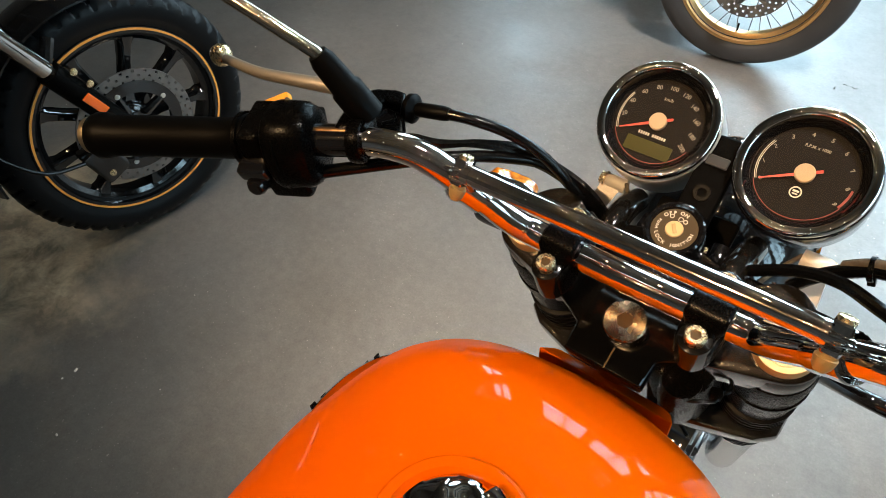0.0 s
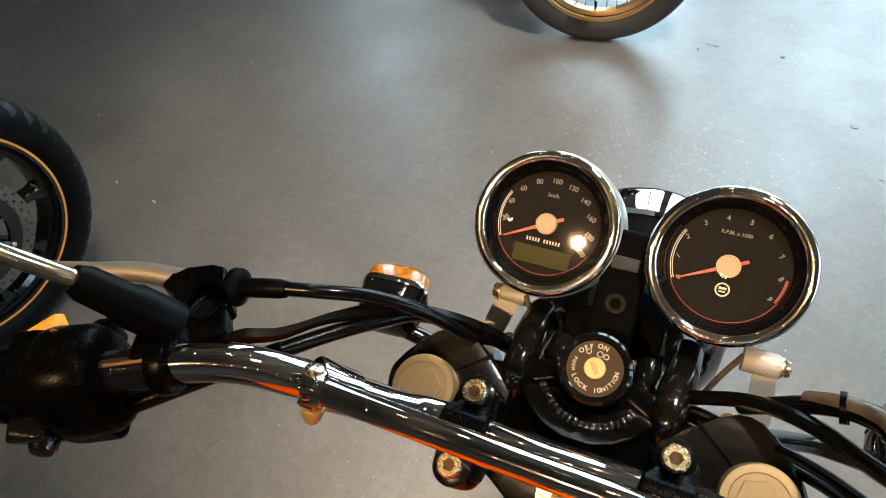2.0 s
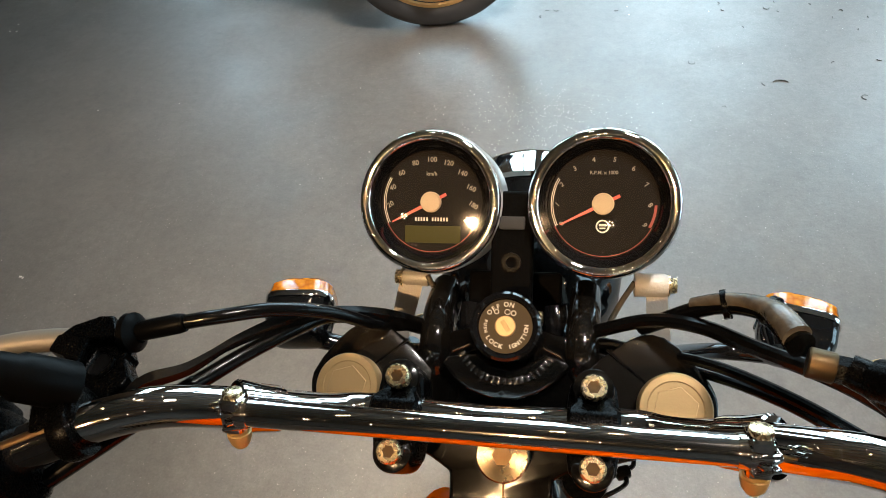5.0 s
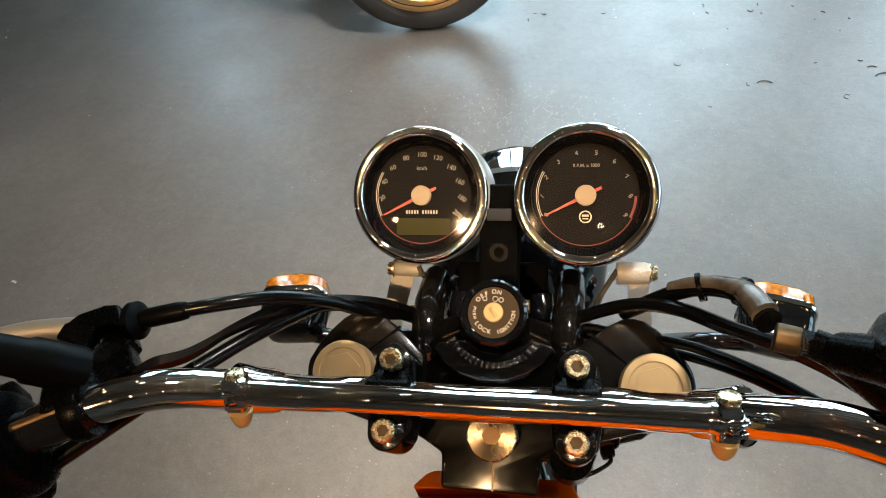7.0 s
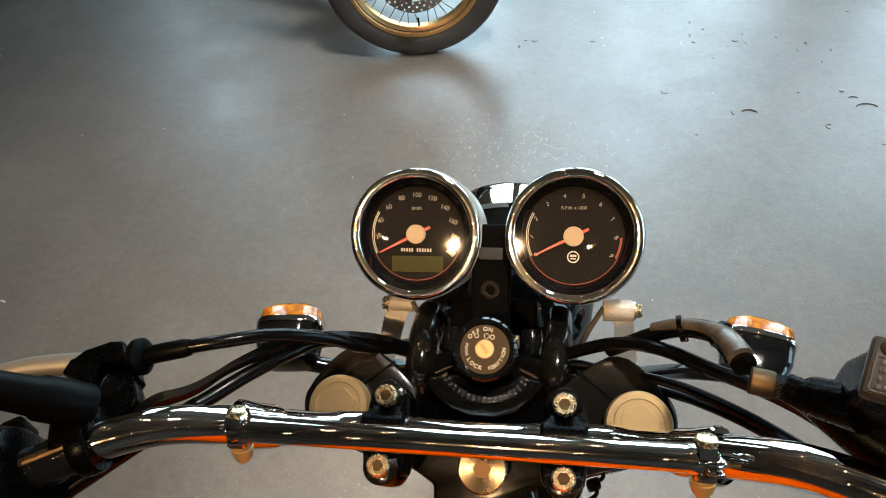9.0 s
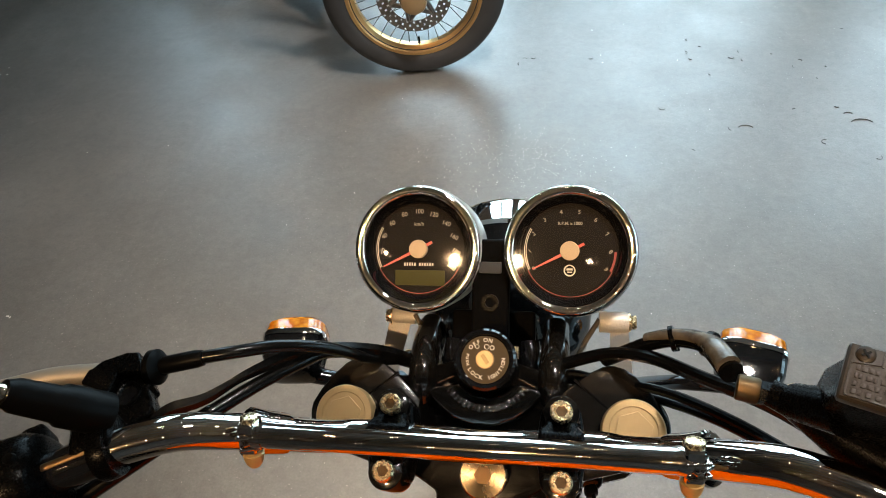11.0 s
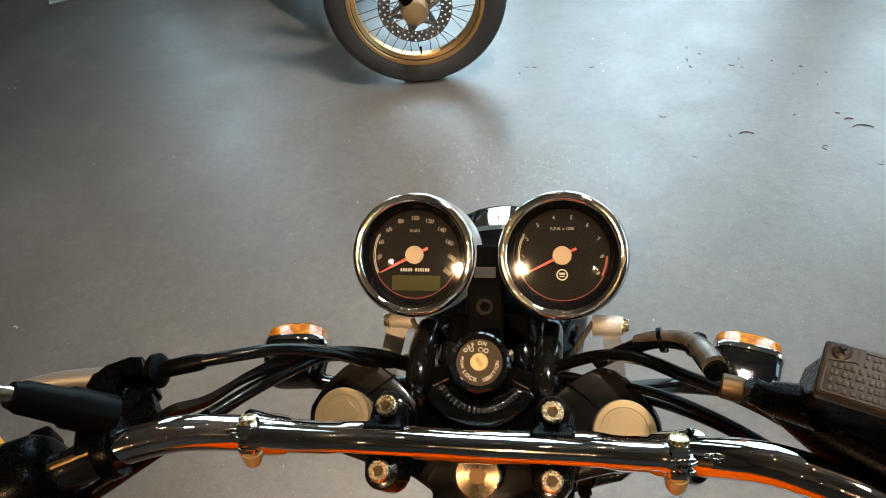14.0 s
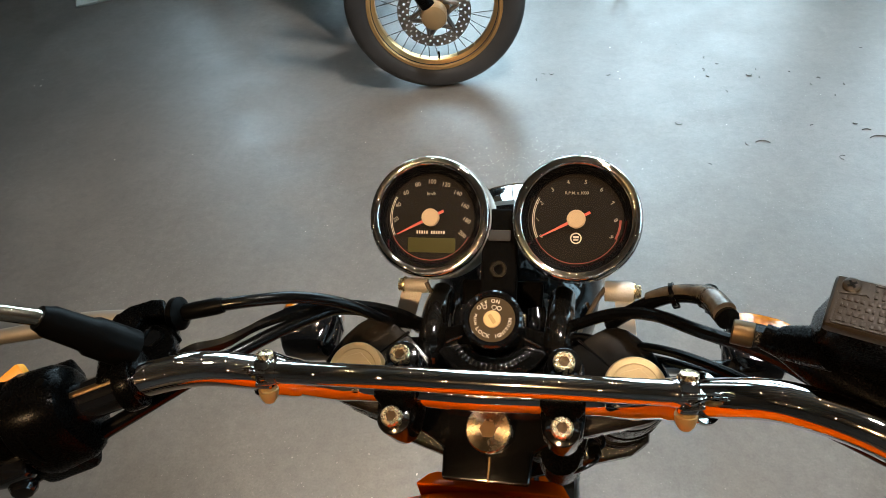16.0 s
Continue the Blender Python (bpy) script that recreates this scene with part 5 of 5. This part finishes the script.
MC = Vector(loc(-0.446, -0.091, 1.166))
MN = Vector((0.45, -0.80, 0.40)).normalized()
part("mirror_joint", merged(tube([ME, ME.lerp(ME + (ME - MB1) * 0.22, 1.0)], [0.0075, 0.0072], 18, smooth_line=False), tube([ME + (ME - MB1) * 0.22, MC + Vector((0.030, 0.015, 0.02))], [0.006, 0.0052], 14, smooth_line=False)), CHROME, mir)
MF = frame_of(MC, MN)
part("mirror_shell", moved(lathe([(0.0, -0.018), (0.025, -0.016), (0.043, -0.009), (0.0505, 0.0), (0.0515, 0.004), (0.0495, 0.0065), (0.0478, 0.005), (0.0478, 0.0035), (0.0, 0.0035)], 56), MF), CHROME, mir, "round chrome mirror shell")
part("mirror_glass", moved(lathe([(0.0478, 0.0042), (0.03, 0.0048), (0.0, 0.005)], 56, False), MF), MIRROR, mir, "round mirror glass", facing=MN)

# cables on the left
c1 = part("clutch_cable", tube([(-0.178, 0.0432, 1.053), (-0.155, 0.0505, 1.051), (-0.130, 0.064, 1.040), (-0.105, 0.078, 1.018), (-0.085, 0.092, 0.985), (-0.072, 0.118, 0.945), (-0.060, 0.15, 0.90), (-0.030, 0.12, 0.82), (-0.02, 0.03, 0.70)], 0.0044, 14), HOSE, bike, "black clutch cable")
part("cable_sleeve", tube([(-0.203, 0.0372, 1.051), (-0.199, 0.0380, 1.0515), (-0.178, 0.0430, 1.053), (-0.174, 0.0440, 1.053)], [0.0048, 0.0060, 0.0060, 0.0052], 16, smooth_line=False), RUBBER, c1)
part("switch_cable", tube([(-0.268, -0.075, 1.022), (-0.235, -0.050, 1.030), (-0.1734, 0.0100, 1.0320), (-0.1643, 0.0180, 1.0320), (-0.1438, 0.0419, 1.0270), (-0.1242, 0.0650, 1.0180), (-0.1117, 0.0808, 1.0080), (-0.0925, 0.0939, 0.9900), (-0.0740, 0.1044, 0.9680), (-0.0623, 0.1170, 0.9400)], [0.0056, 0.0050, 0.0046, 0.0044], 12), HOSE, bike, "black switch cable loom")
part("wire_loom", tube([(-0.20, -0.012, 1.044), (-0.1885, 0.0074, 1.0460), (-0.1678, 0.0209, 1.0420), (-0.1497, 0.0432, 1.0360), (-0.1288, 0.0658, 1.0260), (-0.1149, 0.0796, 1.0160), (-0.0948, 0.0925, 0.9980), (-0.0748, 0.1039, 0.9750), (-0.0615, 0.1177, 0.9450)], [0.0026, 0.0050, 0.0030, 0.0052, 0.0032, 0.0050, 0.0042], 5), HOSE, bike, "twisted taped black wire loom")


# turn signals
def signal(x, y, z, yaw):
    m = BIKE.inverted() @ pose(x, y, z, 0, 0, yaw) @ Matrix.Scale(0.95, 4)
    body = part("turn_signal", moved(loft([(-0.030, 0.016, -0.012, 0.012), (-0.026, 0.027, -0.021, 0.021), (-0.010, 0.034, -0.026, 0.026), (0.012, 0.036, -0.028, 0.028)], 32, 0.5, 0.5), m), GLOSSBLACK, bike, "black turn signal with amber lens")
    part("signal_rim", moved(loft([(0.011, 0.0372, -0.029, 0.029), (0.0145, 0.0378, -0.0296, 0.0296), (0.018, 0.0372, -0.029, 0.029)], 32, 0.5, 0.5), m), CHROME, body)
    part("amber_lens", moved(loft([(0.0175, 0.0362, -0.028, 0.028), (0.032, 0.0345, -0.0265, 0.0265), (0.040, 0.027, -0.020, 0.020), (0.042, 0.016, -0.012, 0.012)], 32, 0.5, 0.5), m), AMBER, body, "amber plastic lens")
    part("signal_stem", tube([m @ Vector((0, -0.01, -0.02)), m @ Vector((-0.07 * (1 if x > 0 else -1), -0.02, -0.03)), (0.10 * (1 if x > 0 else -1), 0.16, 0.84)], [0.010, 0.0085, 0.010], 14), GLOSSBLACK, body)


signal(-0.221, 0.204, 0.796, 6)
signal(0.263, 0.234, 0.784, -12)

# right side: brake reservoir, hose and throttle cables
LID = pose(0.1825, 0.0300, 1.1250, 18, -8, -24)           # the lid's inner front corner
RF = BIKE.inverted() @ LID @ Matrix.Translation((0.033, -0.0145, -0.008))
rings = []
for z, hx, hy, dx in ((0.0, 0.0315, 0.0132, 0.0), (-0.004, 0.0322, 0.0138, -0.0004), (-0.030, 0.0345, 0.0150, -0.004), (-0.046, 0.033, 0.0145, -0.006)):
    rings.append([(dx + hx * math.copysign(abs(math.cos(a)) ** 0.3, math.cos(a)), hy * math.copysign(abs(math.sin(a)) ** 0.3, math.sin(a)), z) for a in [2 * math.pi * k / 40 for k in range(40)]])
res = part("brake_reservoir", moved(grid_mesh(rings), RF), SATBLACK, bike, "black brake fluid reservoir")
lid = part("reservoir_cap", bevelled(box(0.066, 0.029, 0.008, 0, RF @ pose(0, 0, 0.004)), 0.003, 3), LIDBLACK, res, "black reservoir lid with raised writing")
part("lid_frame", moved(merged(box(0.046, 0.0009, 0.0008, 0, pose(0.007, 0.0120, 0.0083)), box(0.060, 0.0009, 0.0008, 0, pose(0.0, -0.0120, 0.0083)), box(0.0009, 0.016, 0.0008, 0, pose(-0.0300, -0.0035, 0.0083)), box(0.012, 0.0009, 0.0008, 0, pose(-0.0245, 0.0050, 0.0083, 0, 0, 10)), box(0.0009, 0.007, 0.0008, 0, pose(-0.0180, 0.0085, 0.0083))), RF), LIDBLACK, lid)
rng = random.Random(4)
for r in range(6):
    x = -0.0155 if r < 2 else -0.0280
    y = 0.0098 - r * 0.0039
    while x < 0.0265:
        w = rng.uniform(0.0009, 0.0022)
        part("raised_mark", moved(box(w, 0.0023, 0.0006, 0.0001, pose(x + w / 2, y + rng.uniform(-0.0001, 0.0001), 0.0082)), RF), LIDBLACK, lid)
        x += w + rng.choice((0.0007, 0.0007, 0.0007, 0.0018))
for sx, sy in ((-0.0255, 0.0092), (0.0275, -0.0092)):
    part("lid_screw", moved(lathe([(0.0, 0.0095), (0.0030, 0.0095), (0.0040, 0.0089), (0.0042, 0.0078), (0, 0.0078)], 22), RF @ pose(sx, sy, 0)), LIDBLACK, lid)
part("screw_cross", moved(merged(box(0.0044, 0.0010, 0.0004, 0, pose(0, 0, 0.0097, 0, 0, 40)), box(0.0044, 0.0010, 0.0004, 0, pose(0, 0, 0.0097, 0, 0, 130))), RF @ pose(-0.0255, 0.0092, 0)), RUBBER, lid)
part("master_cylinder", merged(tube([loc(0.166, 0.037, 1.062), loc(0.176, 0.031, 1.063), loc(0.200, 0.012, 1.060), loc(0.260, -0.025, 1.060)], [0.0075, 0.0085, 0.012, 0.016], 16, smooth_line=False),
     tube([loc(0.176, 0.030, 1.066), loc(0.190, 0.014, 1.085)], [0.010, 0.012], 14, smooth_line=False)), SATBLACK, res)
AX = Vector((0.95, -0.28, 0.10)).normalized()
U = Vector((0.1555, 0.0390, 1.0605))
union = part("hose_union", tube([loc(*(U + AX * d)) for d in (-0.0060, -0.0052, 0.0050, 0.0058)], [0.0068, 0.0074, 0.0074, 0.0069], 26, smooth_line=False), UNION, res, "dull gold crimped hose union")
part("union_collar", tube([loc(*(U + AX * d)) for d in (0.0060, 0.0170)], [0.0066, 0.0070], 6, smooth_line=False), SATBLACK, union)
part("union_bolt", moved(lathe([(0.0, 0.0040), (0.0026, 0.0038), (0.0032, 0.0026), (0.0032, -0.004), (0.0, -0.004)], 18), Matrix.Translation(loc(0.1765, 0.0370, 1.0665)) @ pose(0, 0, 0, 14, 30, 0)), BRASS, union, "small brass bleed screw")
hose = part("brake_hose", tube([loc(0.1490, 0.0493, 1.0600), loc(0.1452, 0.0636, 1.0540), loc(0.1421, 0.0761, 1.0470), loc(0.1349, 0.0849, 1.0390), loc(0.1251, 0.0923, 1.0280), loc(0.1135, 0.0983, 1.0120), loc(0.1012, 0.1038, 0.9920), loc(0.0925, 0.1146, 0.9650)], [0.0070, 0.0062, 0.0056, 0.0052, 0.0052, 0.0052], 14), HOSE, bike, "black brake hose with zip ties")
part("hose_sleeve", tube([loc(0.1471, 0.0526, 1.0620), loc(0.1439, 0.0649, 1.0580), loc(0.1407, 0.0761, 1.0510), loc(0.1338, 0.0858, 1.0420), loc(0.1228, 0.0940, 1.0300), loc(0.1132, 0.1003, 1.0160)], [0.0072, 0.0066, 0.0048, 0.0042, 0.0040], 14), GREYHOSE, hose, "grey rubber hose sleeve")
for p, d in ((loc(0.1433, 0.0763, 1.0480), (-0.6, 0.6, -0.3)), (loc(0.1263, 0.0918, 1.0300), (-0.9, 0.0, -0.3))):
    part("zip_tie", merged(moved(ring([(0.0070, -0.0016), (0.0084, -0.0016), (0.0084, 0.0016), (0.0070, 0.0016)], 22), frame_of(p, d)), moved(box(0.005, 0.006, 0.005, 0.001), frame_of(p, d) @ pose(0, -0.0095, 0))), SATBLACK, hose)
for dz, r, n in ((0.0, 0.0034, "throttle_cable"), (-0.008, 0.0030, "throttle_cable")):
    part(n, tube([loc(0.30, -0.055, 1.030 + dz), loc(0.245, -0.02, 1.030 + dz), loc(0.20, 0.018, 1.016 + dz), loc(0.165, 0.050, 1.003 + dz), loc(0.130, 0.078, 0.985 + dz * 1.5), loc(0.095, 0.095, 0.966 + dz * 1.5), loc(0.055, 0.10, 0.955 + dz), loc(0.04, 0.06, 0.90)], r, 10), HOSE, bike, "thin black throttle cable")
part("right_switch_cable", tube([loc(0.26, -0.03, 1.034), loc(0.19, 0.035, 1.036), loc(0.14, 0.07, 1.022), loc(0.115, 0.088, 1.012), loc(0.09, 0.102, 0.992), loc(0.06, 0.108, 0.965)], 0.0046, 10), HOSE, bike, "black switch cable")
wire = part("breather_wire", tube([(0.066, 0.060, 0.912), (0.0738, 0.0550, 0.905), (0.0841, 0.0535, 0.90), (0.0858, 0.0449, 0.90), (0.0800, 0.0391, 0.90), (0.0806, 0.0316, 0.90), (0.0693, 0.0232, 0.90), (0.0600, 0.0215, 0.895)], 0.0016, 8), HOSE, bike, "thin looped black wire")
part("wire_plug", bevelled(box(0.010, 0.008, 0.010, 0, Matrix.Translation((0.0790, 0.0391, 0.8985)) @ pose(0, 0, 0, 0, 0, 20)), 0.0028, 2), RUBBER, wire)


# ---- the black motorcycle parked alongside ----
AW = (-1.439, 0.281, 0.3315)
AB = pose(AW[0], AW[1], 0, 0, 0.4, -4.4)
other = thing("motorcycle", "black motorcycle with orange striped alloy wheel parked alongside", "motorcycle", AB)
alloy_wheel(other, pose(0, 0, AW[2]), AW[2], 0.2442, "black tyre on a black alloy wheel")
D = Vector((0, -math.sin(radians(27)), math.cos(radians(27))))
for s in (-1, 1):
    base = Vector((s * 0.098, -0.014, AW[2] - 0.002))
    leg = part("fork_leg", tube([base - D * 0.03, base, base + D * 0.10, base + D * 0.275], [0.020, 0.026, 0.028, 0.029], 22, smooth_line=False), SATBLACK, other, "black fork slider")
    part("fork_tube", tube([base + D * 0.265, base + D * 0.75], 0.0205, 20, smooth_line=False), CHROME, leg)
    part("axle_nut", hex_bolt(0.013, 0.012), BOLT, leg, m=frame_of((s * 0.118, 0.0, AW[2]), (s, 0, 0)))
    part("reflector", bevelled(moved(box(0.006, 0.022, 0.062, 0), frame_of(base + D * 0.165 + Vector((s * 0.029, 0.004, 0)), D, (0, 1, 0)) @ pose(0, 0, 0)), 0.004, 3), REDORANGE, leg, "orange side reflector")
    for u in (0.25, 0.205):
        part("fender_bolt", hex_bolt(0.007, 0.006), BOLT, leg, m=frame_of(base + D * u + Vector((s * 0.020, 0.032, 0.01)), (s, 0.2, 0)))
    part("fender_stay", tube([base + D * 0.28, base + D * 0.30 + Vector((-s * 0.03, 0.05, 0.03))], 0.014, 10, smooth_line=False), GLOSSBLACK, leg)
R = AW[2] + 0.03
part("front_fender", moved(grid_mesh([[(x, (R - x * x * 4) * math.cos(radians(a)), (R - x * x * 4) * math.sin(radians(a))) for x in (-0.068, -0.05, -0.02, 0.02, 0.05, 0.068)] + [(x, (R - 0.005 - x * x * 4) * math.cos(radians(a)), (R - 0.005 - x * x * 4) * math.sin(radians(a))) for x in (0.068, 0.05, 0.02, -0.02, -0.05, -0.068)] for a in range(82, 186, 5)]), pose(0, 0, AW[2])), GLOSSBLACK, other, "gloss black front fender")
cal = part("brake_caliper", bevelled(merged(box(0.05, 0.075, 0.11, 0, pose(0.075, -0.115, AW[2] - 0.03, 20))), 0.014, 3), CASTBLACK, other)
for dz in (-0.03, 0.03):
    part("caliper_bolt", hex_bolt(0.007, 0.006), BOLT, cal, m=frame_of((0.100, -0.115, AW[2] - 0.03 + dz), (1, 0, 0)))
part("brake_hose", tube([(0.09, -0.15, AW[2] - 0.01), (0.11, -0.26, AW[2] + 0.04), (0.09, -0.34, AW[2] + 0.18), (0.05, -0.36, 0.75)], 0.005, 10), HOSE, other)
part("lower_yoke", bevelled(box(0.26, 0.07, 0.04, 0, pose(0, -0.30, 0.86, 27)), 0.01), GLOSSBLACK, other)
part("headlight", moved(lathe([(0.0, -0.10), (0.05, -0.09), (0.085, -0.03), (0.09, 0.04), (0.0, 0.05)], 36), frame_of((0, -0.20, 0.92), (0, 1, 0))), GLOSSBLACK, other)
part("handlebar", tube([(-0.38, -0.50, 1.06), (-0.2, -0.42, 1.09), (-0.08, -0.36, 1.02), (0.08, -0.36, 1.02), (0.2, -0.42, 1.09), (0.38, -0.50, 1.06)], 0.0111, 14), GLOSSBLACK, other)
part("fuel_tank", loft([(-0.36, 0.07, 0.80, 0.88), (-0.42, 0.14, 0.76, 0.96), (-0.58, 0.16, 0.75, 1.0), (-0.75, 0.13, 0.76, 0.96), (-0.85, 0.08, 0.77, 0.86)], 36, 0.75, 0.85), GLOSSBLACK, other, "black fuel tank")
part("radiator_cowl", bevelled(box(0.28, 0.10, 0.30, 0, pose(0, -0.42, 0.46, -14)), 0.04, 3), SATBLACK, other)
moved_gear = thing("tmp_gear", "", "")
running_gear(moved_gear, -1.08, 0.32)
for ob in list(moved_gear.children):
    ob.parent = other
    ob.matrix_basis = pose(0, -0.34, 0) @ ob.matrix_basis
bpy.data.objects.remove(moved_gear)
spoked_wheel(other, "rear_wheel", pose(0, -1.42, 0.32), 0.32, 0.235, GLOSSBLACK, GLOSSBLACK, 0.13, 20, False)

# ---- the motorcycle with the gold rim, standing across ahead ----
BW = (-0.432, 2.038)
BR, STEER = 0.330, 58
far_bike = thing("motorcycle", "tall motorcycle with gold spoked rim standing across ahead", "motorcycle", pose(BW[0], BW[1], 0, 0, 0, -81 - STEER))
SF = pose(0, 0, 0, 0, 0, STEER)
spoked_wheel(far_bike, "front_wheel", SF @ pose(0, 0, BR), BR, 0.242, GOLD, HUBBROWN, 0.088, 36, True, "black tyre on a gold spoked rim")
for s in (-1, 1):
    b0 = Vector((s * 0.095, 0, BR))
    part("fork_leg", moved(tube([b0 - D * 0.02, b0 + D * 0.10, b0 + D * 0.85], [0.022, 0.028, 0.026], 18, smooth_line=False), SF), SATBLACK, far_bike)
part("hub_cover", moved(lathe([(0.0, 0.126), (0.028, 0.125), (0.042, 0.119), (0.047, 0.108), (0.046, 0.074), (0.0, 0.074)], 32), SF @ pose(0, 0, BR) @ ABOUT_X), HUBBROWN, far_bike, "bronze hub cover")
part("front_fender", moved(grid_mesh([[(x, (BR + 0.09) * math.cos(radians(a)), (BR + 0.09 - x * x * 3) * math.sin(radians(a))) for x in (-0.06, 0, 0.06)] + [(x, (BR + 0.084) * math.cos(radians(a)), (BR + 0.084 - x * x * 3) * math.sin(radians(a))) for x in (0.06, 0, -0.06)] for a in range(60, 160, 6)]), SF @ pose(0, 0, BR)), SATBLACK, far_bike)
part("headlight", moved(lathe([(0.0, -0.10), (0.05, -0.09), (0.085, -0.03), (0.09, 0.04), (0.0, 0.05)], 36), frame_of((0, -0.22, 1.05), (0, 1, 0))), GLOSSBLACK, far_bike)
part("handlebar", tube([(-0.40, -0.52, 1.20), (-0.2, -0.46, 1.22), (-0.08, -0.40, 1.14), (0.08, -0.40, 1.14), (0.2, -0.46, 1.22), (0.40, -0.52, 1.20)], 0.0111, 14), GLOSSBLACK, far_bike)
part("fuel_tank", loft([(-0.38, 0.07, 0.86, 0.95), (-0.44, 0.15, 0.80, 1.06), (-0.60, 0.18, 0.78, 1.10), (-0.78, 0.13, 0.80, 1.02), (-0.88, 0.08, 0.80, 0.90)], 36, 0.75, 0.85), GLOSSBLACK, far_bike)
gear = thing("tmp_gear", "", "")
running_gear(gear, -1.10, 0.33)
for ob in list(gear.children):
    ob.parent = far_bike
    ob.matrix_basis = pose(0, -0.36, 0.0) @ ob.matrix_basis
bpy.data.objects.remove(gear)
spoked_wheel(far_bike, "rear_wheel", pose(0, -1.46, 0.33), 0.33, 0.24, GOLD, HUBBROWN, 0.13, 20, False)

# a second black motorcycle, further off, unseen; added for its dark floor reflection
copy_thing(other, pose(-1.6, 3.85, 0, 0, -2, -78))

# thin black stand leg and a grey base plate on the floor further off
leg = thing("display_stand", "thin black wire leg of a display stand", "stand")
part("wire_leg", tube([(0.285, 2.82, 0.004), (0.262, 2.86, 0.16), (0.255, 2.88, 0.45)], 0.007, 8), GLOSSBLACK, leg)
part("wire_leg", tube([(0.288, 2.82, 0.004), (0.33, 2.88, 0.12), (0.40, 2.96, 0.40)], 0.007, 8), GLOSSBLACK, leg)
plate = thing("base_plate", "pale blue grey flat metal base plate", "base plate", pose(-2.49, 2.72, 0, 0, 0, 30))
part("plate", bevelled(box(0.42, 0.10, 0.012, 0, pose(0.21, 0.045, 0.006)), 0.004), PALEPAINT, plate)

# ---- crumbs and marks lying on the floor ----
crumbs = bmesh.new()
rng = random.Random(11)
places = [(0.216, 2.123), (0.489, 2.36), (0.592, 2.258), (0.633, 2.215), (0.738, 2.134), (0.777, 2.174), (0.777, 2.114), (0.889, 2.162), (0.954, 2.072), (0.979, 2.115), (1.061, 2.077), (1.013, 1.999), (0.67, 1.693), (0.891, 1.807), (1.032, 1.83), (0.575, 2.165), (0.59, 2.121), (0.636, 2.009), (0.455, 1.801), (0.531, 1.569), (1.085, 1.561), (-0.035, 2.11), (-0.051, 2.077), (-0.002, 2.122), (0.947, 1.632)]
for k in range(9):
    places.append((rng.uniform(1.1, 2.0), rng.uniform(1.3, 2.6)))
bits = []
for x, y in places:
    a0, r = rng.uniform(0, 360), rng.uniform(0.005, 0.012)
    pts = [(x + r * math.cos(radians(a0 + q * 35)), y + r * math.sin(radians(a0 + q * 35)), 0.0022) for q in range(rng.randint(3, 7))]
    bits.append(tube(pts, rng.uniform(0.0009, 0.0018), 6, smooth_line=False))
for x, y, r in ((0.716, 1.695, 0.024), (1.057, 1.785, 0.014), (1.088, 1.735, 0.034)):
    bits.append(tube([(x + r * math.cos(radians(20 + q * 20)), y + 0.7 * r * math.sin(radians(20 + q * 20)), 0.002) for q in range(8)], 0.0017, 6, smooth_line=False))
tagged(new("floor_crumbs", mesh_of("floor_crumbs", merged(*bits), CHIP)), "dark curled rubber crumbs scattered on the floor", "debris", kind="stuff")
bits = []
white = [(0.256, 2.144), (0.262, 2.091), (0.228, 2.335), (-1.570, 1.476), (-1.420, 0.752), (-2.237, 1.965), (-2.205, 1.966), (-2.23, 2.018), (-1.599, 0.781), (-1.429, 0.755), (-1.91, 1.028), (-1.146, -0.231), (-1.141, -0.198), (-1.022, -0.317)]
for k in range(50):
    white.append((rng.uniform(-2.2, 1.8), rng.uniform(-0.5, 2.4)))
for k in range(320):        # a scuffed patch of fine chips ahead of the gauges
    white.append((rng.gauss(-0.02, 0.13), rng.gauss(1.49, 0.10)))
for n, (x, y) in enumerate(white):
    q = rng.uniform(0.003, 0.006) if n < 14 else rng.uniform(0.0008, 0.0024)
    bits.append(box(q * rng.uniform(1, 2), q, 0.0014, 0, pose(x, y, 0.0008, 0, 0, rng.uniform(0, 180))))
tagged(new("floor_flecks", mesh_of("floor_flecks", merged(*bits), WHITECHIP)), "tiny pale flecks of litter on the floor", "debris", kind="stuff")
